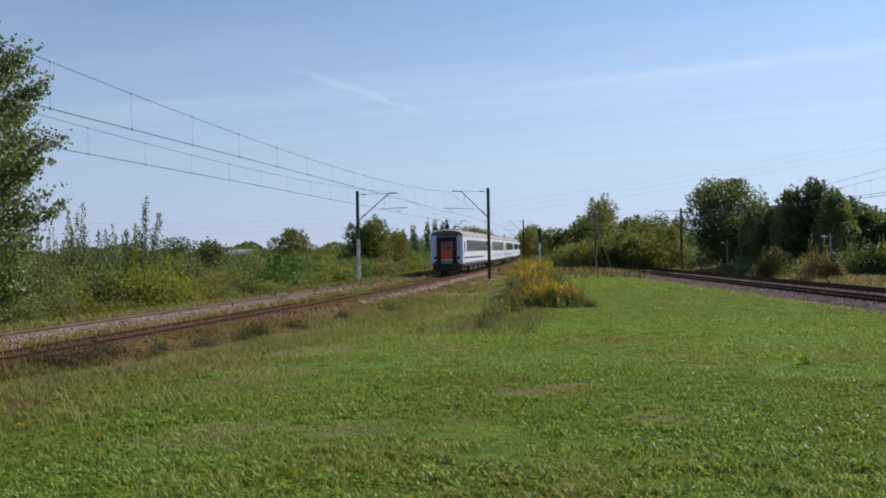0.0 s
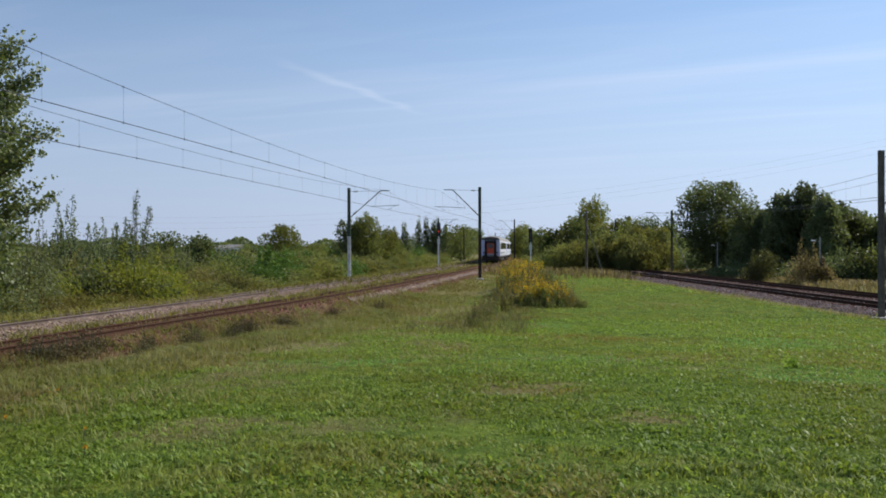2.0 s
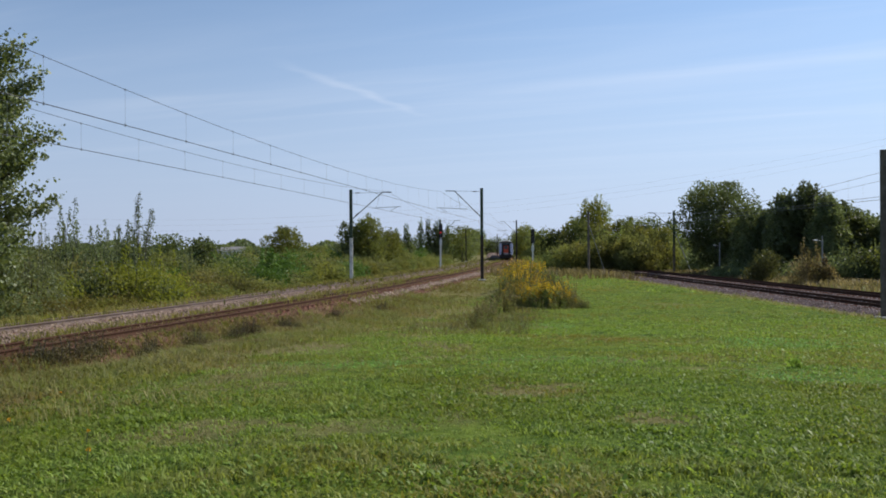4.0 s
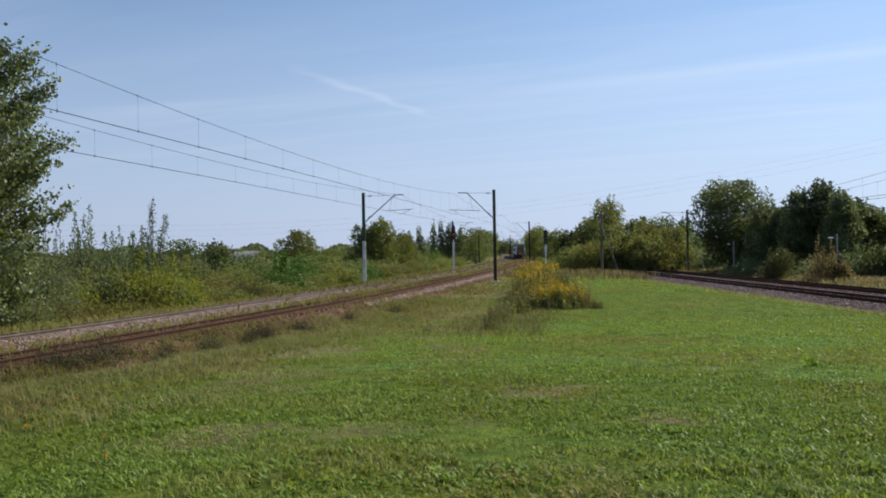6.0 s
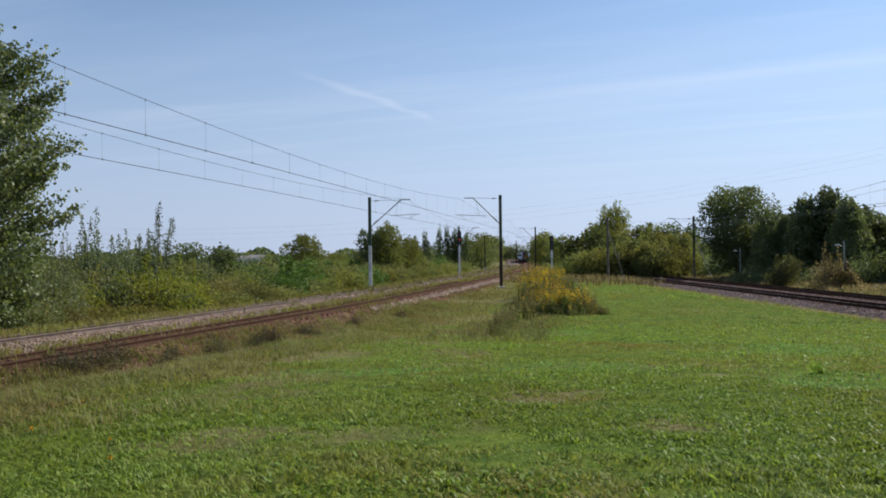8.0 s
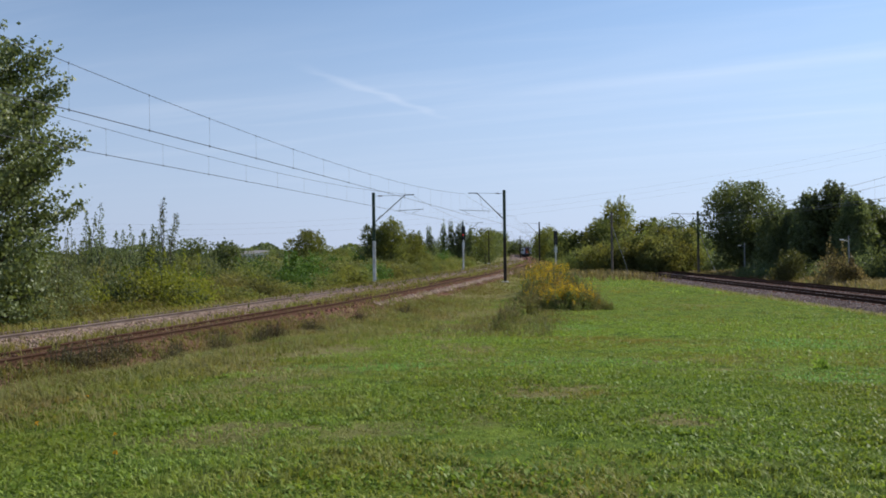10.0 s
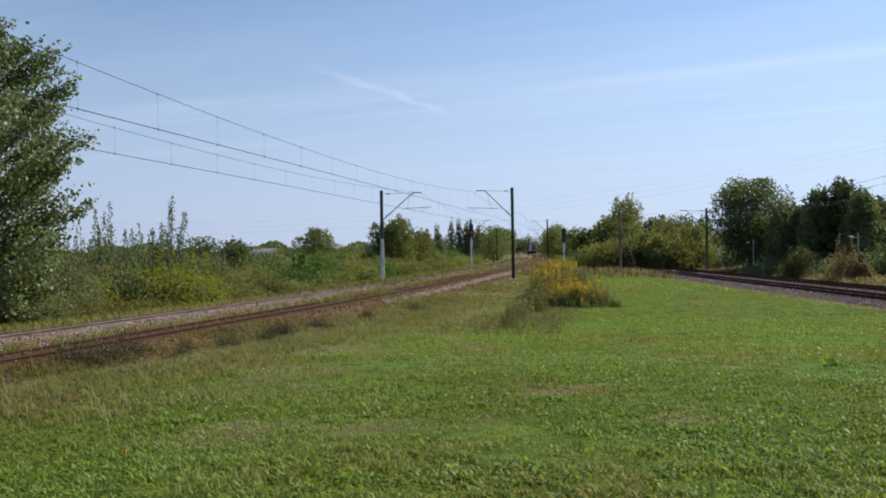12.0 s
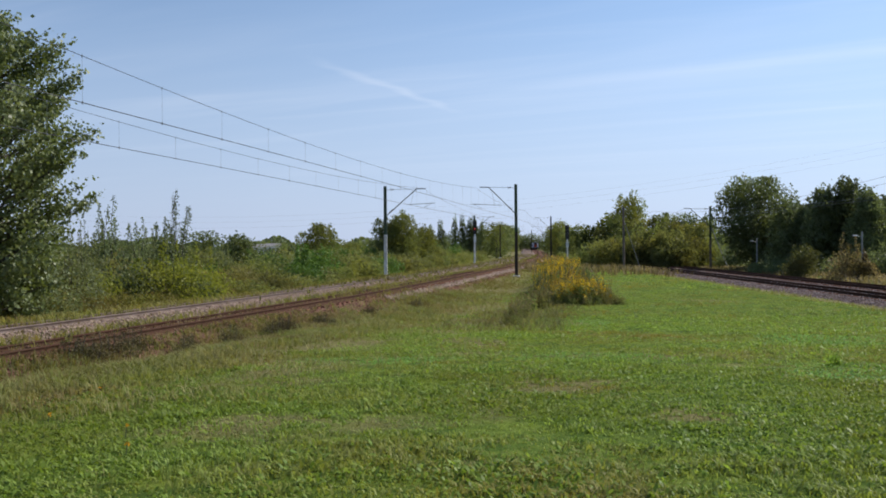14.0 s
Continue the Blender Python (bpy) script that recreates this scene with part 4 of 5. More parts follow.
# right-hand trees behind the straight tracks
tree(at_bearing(15.85, 128), 21, 11.6, 11.2, 0.31, 22000, L_DARK, "broad dark green oak with a rounded dense crown", "oak_tree", trunk=0.4, base=0.12, lobes_n=60, fill=0.35, lobe=0.62, stray=0.07)
for b, d, h, w, sd, sh in ((18.5, 116, 7.2, 7.0, 31, "pointed"), (19.5, 112, 8.9, 6.5, 32, "pointed"), (20.7, 113, 9.8, 7.5, 33, "pointed"),
                           (21.7, 110, 8.4, 6.0, 34, "pointed"), (23.3, 114, 6.6, 7.0, 35, "round"), (25.2, 112, 6.8, 8.0, 36, "round"), (17.5, 124, 7.0, 7.0, 37, "round"),
                           (27.5, 112, 7.0, 8.5, 38, "round"), (17.9, 118, 7.6, 7.0, 131, "round"), (19.9, 116, 8.2, 7.0, 132, "round"), (21.2, 115, 8.2, 7.0, 133, "round"), (22.4, 113, 7.6, 7.0, 134, "round")):
    tree(at_bearing(b, d), sd, h, w, 0.29, 10000, L_DARK, "dark green tree in the dense row behind the straight tracks", "tree", trunk=0.2, base=0.05, shape=sh,
         lobes_n=34, lobe=0.72, stray=0.09, group="trees behind the straight tracks", sprigs=26)
tree(at_bearing(8.95, 152), 41, 10.6, 6.4, 0.30, 8000, L_MID, "tall olive-green tree rising above the thicket", "tree", trunk=0.2, base=0.15, lobes_n=24, lobe=0.8, sprigs=20)
tree(at_bearing(7.9, 158), 42, 8.3, 6.0, 0.40, 4000, L_MID, "olive-green tree in the thicket", "tree", trunk=0.18, base=0.05, lobes_n=14, sprigs=12)
tree(at_bearing(12.1, 185), 43, 8.9, 9.0, 0.45, 4000, L_DARK, "dark round tree behind the thicket", "tree", trunk=0.2, base=0.1, lobes_n=14)
tree(at_bearing(5.9, 150), 44, 6.2, 5.5, 0.29, 5500, L_MID, "green tree beside the signal", "tree", trunk=0.15, base=0.05, lobes_n=12)
tree(at_bearing(4.9, 215), 45, 8.2, 7.5, 0.36, 5000, L_MID, "round tree beyond the signal", "tree", trunk=0.2, base=0.05, lobes_n=12)

# bushes: a few forms built once, then copied
G_SCRUB = "scrub beside the railway"
FORMS = [bush(at_bearing(-24.0, 46), 51, 3.0, 1.7, 0.14, 2600, L_SCRUB, "dense green scrub bush beside the railway", group=G_SCRUB),
         bush(at_bearing(-26.5, 44), 52, 3.0, 1.5, 0.14, 2600, L_BRIGHT, "yellow-green scrub bush beside the railway", group=G_SCRUB),
         bush(at_bearing(-16.5, 58), 53, 3.2, 1.9, 0.16, 2300, L_GREY, "grey-green willow scrub beside the railway", group=G_SCRUB, spiky=4),
         bush(at_bearing(-22.3, 47), 54, 2.6, 1.1, 0.13, 2000, L_WEED, "brownish rank weeds and low scrub beside the railway", group=G_SCRUB),
         bush(at_bearing(-12.0, 84), 55, 4.2, 3.2, 0.22, 3300, L_MID, "tall green thicket bush", group=G_SCRUB),
         bush(at_bearing(-9.0, 92), 56, 4.4, 3.4, 0.22, 3300, L_FRESH, "tall fresh green thicket bush", group=G_SCRUB),
         bush(at_bearing(-6.9, 99), 57, 4.4, 3.2, 0.22, 3300, L_YELLOW, "tall yellowish thicket bush", group=G_SCRUB),
         bush(at_bearing(-10.5, 98), 58, 4.2, 3.4, 0.22, 3300, L_DARK, "tall dark green thicket bush", group=G_SCRUB)]
pick = random.Random(5)


def put(form, b, d, sx=1.0, sz=1.0):
    copy_thing(FORMS[form], at_bearing(b, d, 0.08, pick.uniform(0, 6.3), sx, sx, sz))


# the bank along the far side of the double track: low in front, taller behind
for row, (off, low, high, forms) in enumerate(((8.0, 0.75, 1.15, (3, 3, 0, 3)), (10.2, 1.1, 1.5, (0, 3, 0, 1, 2, 3, 0)), (12.3, 1.2, 1.6, (0, 2, 0, 2, 3)),
                                               (15.6, 1.5, 2.0, (0, 2, 0, 2)), (19.5, 1.6, 2.2, (0, 2, 0, 0)))):
    y = 22.0 + row * 4
    while y < 78:
        x, yy, h = on_line(s_at(y), SPACING + off + pick.uniform(-0.8, 0.8))
        k = pick.uniform(low, high)
        copy_thing(FORMS[pick.choice(forms)], on_ground(x, yy, 0.1, pick.uniform(0, 6.3), pick.uniform(0.85, 1.25), k))
        y += pick.uniform(2.0, 3.2)
for row, (off, low, high) in enumerate(((9.0, 0.5, 0.75), (13.5, 0.7, 1.0), (19.0, 0.85, 1.15), (26, 0.9, 1.2), (36, 0.9, 1.25))):
    y = 58.0 + row * 2
    while y < 250:
        x, yy, h = on_line(s_at(y), SPACING + off + pick.uniform(-1.5, 1.5) + (2.5 if y > 105 else 0))
        grow = (0.8 if yy < 90 else 1.0) * pick.uniform(low, high) * (1 + 0.0022 * max(0, yy - 90))
        copy_thing(FORMS[pick.choice((4, 5, 6, 4, 7, 6, 4))], on_ground(x, yy, 0.15, pick.uniform(0, 6.3), pick.uniform(0.9, 1.3), grow))
        y += pick.uniform(3.6, 6.5) * (1 if y < 130 else 1.5)

# single bushes that stand out
bush(at_bearing(-17.9, 57), 61, 5.0, 2.6, 0.17, 4200, L_BRIGHT, "bright yellow-green bush before the scrub", spiky=7)
bush(at_bearing(-15.9, 59), 62, 3.9, 2.4, 0.17, 3000, L_BRIGHT, "bright yellow-green bush before the scrub", spiky=6)
bush(at_bearing(-10.0, 83), 63, 3.6, 2.9, 0.24, 3000, L_FRESH, "fresh green sucker bush near the track", spiky=9)
tree(at_bearing(-13.8, 90), 64, 4.6, 4.2, 0.26, 3200, L_DARK, "small dark round tree in the scrub", "tree", trunk=0.12, base=0.05, lobes_n=12)
tree(at_bearing(-15.6, 200), 65, 7.0, 7.5, 0.45, 2200, L_DARK, "distant dark round tree", "tree", trunk=0.2, base=0.1, lobes_n=10)
tree(at_bearing(-8.95, 130), 66, 6.4, 6.0, 0.28, 5500, L_MID, "grey-green tree above the thicket", "tree", trunk=0.16, base=0.05, lobes_n=14, sprigs=12)
tree(at_bearing(-4.2, 150), 67, 8.5, 6.5, 0.29, 7000, L_MID, "olive tree above the thicket beside the line", "tree", trunk=0.18, base=0.05, lobes_n=16, sprigs=12)
tree(at_bearing(-5.0, 152), 68, 7.7, 6.0, 0.29, 6500, L_DARK, "dark tree above the thicket beside the line", "tree", trunk=0.18, base=0.05, lobes_n=14, sprigs=12)
tree(at_bearing(-3.0, 165), 69, 6.8, 6.5, 0.29, 6000, L_MID, "round green tree above the thicket", "tree", trunk=0.18, base=0.05, lobes_n=14, sprigs=12)

# silvery willows at the poplar's foot
for b, d, w, h, sd in ((-24.4, 45, 3.4, 3.3, 141), (-22.9, 47, 3.2, 3.5, 142), (-26.0, 44, 3.2, 3.0, 143), (-22.0, 52, 2.8, 3.2, 144)):
    bush(at_bearing(b, d), sd, w, h, 0.11, 4200, L_GREY, "silvery grey-green willow bush under the poplar", "willow_bush", "bush", "willows under the poplar", spiky=6)

# saplings that stick out of the scrub
for b, d, h, w, sd in ((-20.5, 66, 6.9, 2.6, 71), (-19.0, 66, 5.5, 2.2, 72), (-17.2, 67, 7.3, 2.6, 73), (-17.8, 68, 5.6, 2.0, 74), (-21.4, 68, 5.4, 2.0, 75), (-20.8, 67, 4.6, 2.4, 76), (-16.9, 68, 4.8, 2.4, 77)):
    r = np.random.default_rng(sd)
    t = thing("sapling", at_bearing(b, d), "slender young tree with upright shoots above the scrub", "sapling", "saplings in the scrub")
    pts = []
    for i in range(7):
        bm = bmesh.new()
        a, lean = i * 2.4, r.uniform(0.15, 0.5) * w
        tip = (lean * math.cos(a), lean * math.sin(a), h * (1 if i == 0 else r.uniform(0.6, 0.93)))
        if i == 0:
            tip = (0.1, 0, h)
        limb(bm, r, (0, 0, 0.0), tip, 0.05, 0.008, 0.08, 4, 5)
        part("shoot", bm, M_BARK, t)
        n = 330
        u = r.uniform(0.08, 1.0, n) ** 1.15
        p = np.array(tip)[None] * u[:, None] + r.normal(0, 0.42, (n, 3)) * (1.12 - u)[:, None]
        pts.append(p)
    co, fc = leaf_quads(np.concatenate(pts), 0.14, r)
    mesh_of("crown", co, fc, L_DARK, t)

# the yellowish thicket and single shrubs beside the straight line
for b, d, f, sx, sz in ((6.9, 142, 4, 1.2, 1.25), (7.6, 139, 6, 1.2, 1.6), (8.5, 144, 4, 1.4, 1.9), (9.3, 140, 6, 1.3, 1.75), (10.0, 143, 4, 1.5, 2.1), (10.6, 139, 6, 1.2, 1.6), (11.3, 141, 6, 1.5, 2.0),
                        (11.9, 138, 6, 1.1, 1.45), (12.6, 140, 6, 1.4, 1.75), (13.2, 142, 4, 1.2, 1.3), (13.9, 146, 7, 1.2, 1.2), (14.6, 138, 7, 1.1, 1.0), (9.6, 150, 4, 1.3, 1.7), (11.0, 152, 4, 1.3, 1.7),
                        (12.2, 152, 4, 1.3, 1.6), (6.3, 146, 4, 1.0, 1.1), (5.6, 138, 4, 0.9, 0.8), (16.5, 112, 7, 1.0, 0.7), (17.3, 110, 7, 0.9, 0.6), (19.0, 104, 7, 0.9, 0.6), (19.8, 103, 7, 0.9, 0.6),
                        (21.0, 101, 7, 0.9, 0.7), (22.0, 98, 7, 0.9, 0.8), (22.9, 97, 7, 1.0, 1.1), (23.8, 96, 7, 1.0, 1.1), (24.8, 96, 4, 1.1, 1.2)):
    put(f, b, d, sx, sz)
thick_a = tree(at_bearing(9.4, 146), 84, 6.6, 5.6, 0.28, 5200, L_YELLOW, "yellowish-green small tree in the thicket", "thicket_tree", "tree", trunk=0.1, base=0.02, lobes_n=22, lobe=0.75, sprigs=10, group="thicket beside the straight line")
thick_b = tree(at_bearing(10.4, 148), 85, 7.4, 5.4, 0.28, 5200, L_MID, "olive-green small tree in the thicket", "thicket_tree", "tree", trunk=0.1, base=0.02, lobes_n=22, lobe=0.75, sprigs=10, group="thicket beside the straight line")
for b, d, f, k in ((11.4, 144, 0, 1.0), (12.2, 147, 0, 0.92), (12.9, 143, 0, 0.85), (8.3, 147, 1, 0.95), (7.4, 146, 0, 0.85), (6.8, 150, 1, 0.8), (11.0, 150, 1, 0.98), (13.4, 150, 1, 0.9), (9.9, 141, 0, 0.72), (10.9, 138, 0, 0.7)):
    copy_thing((thick_a, thick_b)[f], at_bearing(b, d, 0.1, pick.uniform(0, 6.3), k, k, k * pick.uniform(0.9, 1.1)))
bush(at_bearing(18.3, 99), 81, 4.0, 3.6, 0.18, 5200, L_OLIVE, "rounded olive shrub before the dark trees", "shrub", "shrub")
bush(at_bearing(20.6, 92), 82, 3.4, 2.9, 0.16, 2600, L_BROWN, "pale straggling shrub with withered seed heads", "shrub", "shrub", fill=0.2, spiky=8)
bush(at_bearing(21.6, 91), 83, 2.6, 1.9, 0.22, 1300, L_BROWN, "brown withered shrub beside the straight track", "shrub", "shrub", fill=0.2, spiky=5)

# the distance: rows of trees, slender poplars, woods on a low rise
for b, h in ((-1.98, 11.0), (-1.15, 12.2), (-0.70, 12.6), (-0.30, 11.4), (-0.05, 12.2), (-2.6, 9.8), (0.45, 10.8)):
    tree(at_bearing(b, 270), int(b * 100) + 900, h, 2.7, 0.42, 1700, L_DARK, "slender dark columnar poplar far off", "columnar_poplar", trunk=0.15, base=0.04, shape="column", lobes_n=9,
         group="columnar poplars")
far_tree = tree(at_bearing(1.3, 262), 91, 9.8, 9.0, 0.55, 1800, L_MID, "round green tree in the distant row", "tree", trunk=0.2, base=0.05, lobes_n=11, group="distant trees")
far_dark = tree(at_bearing(0.6, 280), 92, 9.4, 9.5, 0.55, 1800, L_DARK, "dark green tree in the distant row", "tree", trunk=0.2, base=0.05, lobes_n=11, group="distant trees")
for i in range(105):
    b = -33 + 66 * (i + pick.random()) / 105
    d = pick.uniform(300, 520) if b < 2 or b > 7 else pick.uniform(520, 640)
    if 2.6 < b < 4.4 and d < 600:
        d = 640
    k = pick.uniform(0.6, 0.95) * (1.0 if b > -7 else 0.75) * (d / 400 if d > 400 else 1)
    copy_thing(pick.choice((far_tree, far_dark)), at_bearing(b, d, 0.3, pick.uniform(0, 6.3), k * 1.25, k * 1.25, k))


def far_woods():
    """Woods along the skyline: many small clumps on a low rise far behind everything."""
    r = np.random.default_rng(3)
    n = 26000
    b = r.uniform(-40, 40, n)
    d = r.uniform(720, 900, n)
    top = 8 + 2.5 * np.sin(b * 0.9) + 2 * np.sin(b * 2.7 + 1) + 14 * smooth(16, 30, b)
    x, y = d * np.sin(np.radians(b)), d * np.cos(np.radians(b))
    keep = ~((np.abs(x - line_x(np.clip(y, -60, 880))) < 12) & (y < 815))
    p = np.stack([x, y, -1.2 + top * r.random(n) ** 0.6], 1)[keep]
    co, fc = leaf_quads(p, 2.6, r, slim=0.9)
    tagged(mesh_of("far_woods", co, fc, L_DARK), "distant dark woods along the skyline", "woods", kind="stuff")


far_woods()
# the trees that close the view where the double line bends away
for i in range(18):
    y = 520 + 14 * i
    for side in (-1, 1):
        x = float(line_x(min(y, 800))) + side * (11 + pick.uniform(0, 6) + 0.4 * i)
        k = pick.uniform(1.25, 1.6)
        copy_thing(pick.choice((far_tree, far_dark)), on_ground(x, y, 0.3, pick.uniform(0, 6.3), k * 1.2, k))


# ---------------------------------------------------------------- goldenrod, weeds and grass
def goldenrod(m, seed, n_stems, spread, tall, golden, label, name="goldenrod"):
    r = np.random.default_rng(seed)
    t = thing(name, m, label, "wildflowers" if golden else "weeds", "goldenrod and weeds on the bank")
    st, lv, fl, sd = bmesh.new(), [], [], []
    for _ in range(n_stems):
        a, o = r.uniform(0, 6.3), spread * math.sqrt(r.random())
        h = tall * r.uniform(0.5, 1.12)
        b0 = np.array([o * math.cos(a), o * math.sin(a), -0.1])
        tip = b0 + np.array([r.normal(0, 0.14), r.normal(0, 0.14), h])
        rod(st, b0, tip, 0.010, 0.005, 3)
        u = r.uniform(0.04, 0.86, (28, 1))
        lv.append(b0 + (tip - b0) * u + r.normal(0, 0.085, (28, 3)) * (1.2 - u))
        k = 20 if golden > r.random() else 0
        if not k:
            w = r.uniform(0.75, 1.05, (7, 1))
            sd.append(b0 + (tip - b0) * w + r.normal(0, 0.05, (7, 3)))
        u = r.uniform(0.72, 1.04, (k, 1))
        fl.append(b0 + (tip - b0) * u + r.normal(0, 0.085, (k, 3)) * np.array([1, 1, 0.5]) * (1.5 - u))
    part("stalk", st, M_STEM, t)
    co, fc = leaf_quads(np.concatenate(lv), 0.14, r, slim=0.3)
    mesh_of("foliage", co, fc, L_RANK, t)
    co, fc = leaf_quads(np.concatenate(sd), 0.07, r, slim=0.5)
    tagged(mesh_of("seed_head", co, fc, L_BROWN, t), "withered brown seed heads", kind="stuff")
    fl = np.concatenate(fl)
    if len(fl):
        co, fc = leaf_quads(fl, 0.075, r, slim=0.7)
        tagged(mesh_of("bloom", co, fc, L_GOLD if golden > 0.3 else L_BROWN, t), kind="stuff")
    return t


GOLD = [goldenrod(on_ground(5.2, 55.0), 101, 60, 0.85, 1.5, 0.55, "clump of goldenrod in yellow bloom on the bank"),
        goldenrod(on_ground(6.3, 52.0), 102, 60, 0.9, 1.4, 0.22, "clump of goldenrod, half in bloom, among weeds"),
        goldenrod(on_ground(3.0, 47.0), 103, 38, 0.62, 1.15, 0.25, "clump of tall green and brown weeds", "weed_clump")]
for x, y, f, k in ((4.5, 50.3, 0, 0.82), (5.1, 50.0, 0, 0.85), (5.7, 49.8, 0, 0.85), (6.2, 50.2, 0, 0.8), (6.7, 50.9, 1, 0.66), (7.1, 51.0, 1, 0.5), (7.5, 50.6, 2, 0.42),
                   (4.3, 53, 1, 0.85), (5.0, 53.5, 0, 0.9), (5.8, 54, 1, 0.95), (6.4, 53.8, 0, 0.85), (6.9, 53, 1, 0.62), (4.4, 57, 1, 0.9), (5.1, 57.5, 0, 0.95), (5.8, 58, 1, 0.95), (6.4, 58.5, 1, 0.85),
                   (4.7, 61, 0, 0.95), (5.3, 62, 0, 1.0), (5.9, 62.5, 0, 1.0), (6.5, 63, 1, 0.85), (5.1, 66, 0, 1.0), (5.7, 67, 0, 1.0), (6.3, 68, 1, 0.95), (6.9, 70, 1, 0.75), (4.0, 55, 0, 0.72), (4.3, 60, 0, 0.85),
                   (1.25, 34.0, 2, 0.5), (1.5, 36.5, 2, 0.65), (1.75, 39, 2, 0.72), (2.0, 41.6, 2, 0.75), (2.4, 44.5, 2, 0.8), (2.7, 47, 2, 0.8), (3.1, 50, 2, 0.82), (3.5, 51.5, 2, 0.8), (3.9, 50.5, 2, 0.65),
                   (4.9, 49.2, 2, 0.5), (5.6, 48.9, 2, 0.42), (6.6, 76, 2, 1.0), (7.0, 84, 2, 1.0)):
    copy_thing(GOLD[f], on_ground(x, y, 0.05, pick.uniform(0, 6.3), k, k * pick.uniform(0.9, 1.1)))


def blades(name, label, xy, height, width, material, r, curl=0.35, per=3, category="grass", sink=0.0, on_bed=False):
    """Tufts of bent blades: each blade a tapering strip of two faces."""
    n = len(xy)
    x, y = np.repeat(xy[:, 0], per), np.repeat(xy[:, 1], per)
    k = n * per
    x = x + r.normal(0, 0.035, k); y = y + r.normal(0, 0.035, k)
    z = ground_z(x, y) - 0.015 - sink
    if on_bed:
        a = beside(x, y)[0]
        z = np.maximum(z, np.maximum(bed_top(a - SPACING / 2, BED_NEAR, y), bed_top(a + SPACING / 2, BED_SCRUB, y)) - 0.02)
    h = (np.repeat(height, per) if np.ndim(height) else height) * r.uniform(0.5, 1.25, k)
    w = width * r.uniform(0.6, 1.4, k) / 2
    a = r.uniform(0, 6.283, k)
    c, s = np.cos(a), np.sin(a)
    le = h * curl * r.uniform(0.2, 1.6, k)
    b = np.stack([x, y, z], 1)
    side = np.stack([-s, c, 0 * s], 1) * w[:, None]
    mid = b + np.stack([c * le * 0.3, s * le * 0.3, h * 0.55], 1)
    tip = b + np.stack([c * le, s * le, h * np.clip(1 - curl * 0.3, 0.4, 1)], 1)
    co = np.stack([b - side * 0.7, b + side * 0.7, mid + side, mid - side, tip], 1).reshape(-1, 3)
    i = np.arange(k)[:, None] * 5
    f = np.concatenate([i + [[0, 1, 2]], i + [[0, 2, 3]], i + [[3, 2, 4]]], 1).reshape(-1, 3)
    return tagged(mesh_of(name, co, f, material), label, category, kind="stuff")


def sow(r, n, d0, d1, power, keep):
    """Places in the field of view, by distance, kept with the given chance."""
    d = d0 + (d1 - d0) * r.random(n) ** power
    b = np.radians(r.uniform(-29, 27, n))
    x, y = d * np.sin(b), d * np.cos(b)
    ok = r.random(n) < keep(x, y)
    return np.stack([x[ok], y[ok]], 1)


def on_field(x, y):
    a, b = beside(x, y)
    return (a > 4.9) & (b < -5.2)


def wet(x, y):
    return 0.5 + 0.5 * lumps(x + 3, y, 2.6)


# soft blue-green clover: x, y, half width, half depth
CLOVER = [(2.2, 19.9, 1.7, 1.4), (6.9, 17.2, 1.9, 1.9), (3.9, 36.5, 1.1, 3.6), (-1.9, 19.5, 1.8, 1.2), (9.5, 27.0, 2.2, 2.5)]


def clover_cover(x, y):
    c = 0
    for cx, cy, hx, hy in CLOVER:
        c = np.maximum(c, 1 - smooth(0.7, 1.15, np.hypot((x - cx) / hx, (y - cy) / hy) + 0.35 * (patches(x, y, 0.5, 4) - 0.5)))
    return c


def tussock(x, y):
    """How rank the grass stands: small tufts within broad patches."""
    return np.clip(1.5 * (0.40 * patches(x, y, 0.24, 1) + 0.40 * patches(x, y, 0.75, 2) + 0.35 * patches(x, y, 2.6, 3)) - 0.38, 0, 1)


def broad_leaves(name, label, xy, size, slim, material, r, per=6, steep=0.9):
    """Low rosettes: each leaf a pointed blade that rises outward from the plant's middle."""
    n = len(xy) * per
    x, y = np.repeat(xy[:, 0], per), np.repeat(xy[:, 1], per)
    a, e = r.uniform(0, 6.283, n), r.uniform(0.05, steep, n)
    grow = np.repeat(r.uniform(0.6, 1.35, len(xy)) * (0.6 + 0.8 * tussock(xy[:, 0], xy[:, 1])), per) * r.uniform(0.7, 1.2, n) * size
    d = np.stack([np.cos(a) * np.cos(e), np.sin(a) * np.cos(e), np.sin(e)], 1)
    x, y = x + r.normal(0, size * 0.35, n), y + r.normal(0, size * 0.35, n)
    b = np.stack([x, y, ground_z(x, y) - 0.01 + r.uniform(0, 0.6, n) * grow], 1)
    w = np.stack([-np.sin(a), np.cos(a), r.normal(0, 0.3, n)], 1) * (grow * slim / 2)[:, None]
    m = b + d * (grow * 0.5)[:, None]
    m[:, 2] += grow * 0.08
    co = np.stack([b, m + w, b + d * grow[:, None], m - w], 1).reshape(-1, 3)
    return tagged(mesh_of(name, co, (np.arange(n)[:, None] * 4 + np.arange(4)[None]).astype(np.int32), material), label, "herbs", kind="stuff")


def lush(x, y):
    return on_field(x, y) * (1.02 - dryness(x, y))


def herb_share(x, y):
    return smooth(0.36, 0.66, 0.35 * patches(x, y, 0.45, 5) + 0.65 * patches(x, y, 2.4, 6) + 0.18 * smooth(0, 4, x - 0.15 * y))


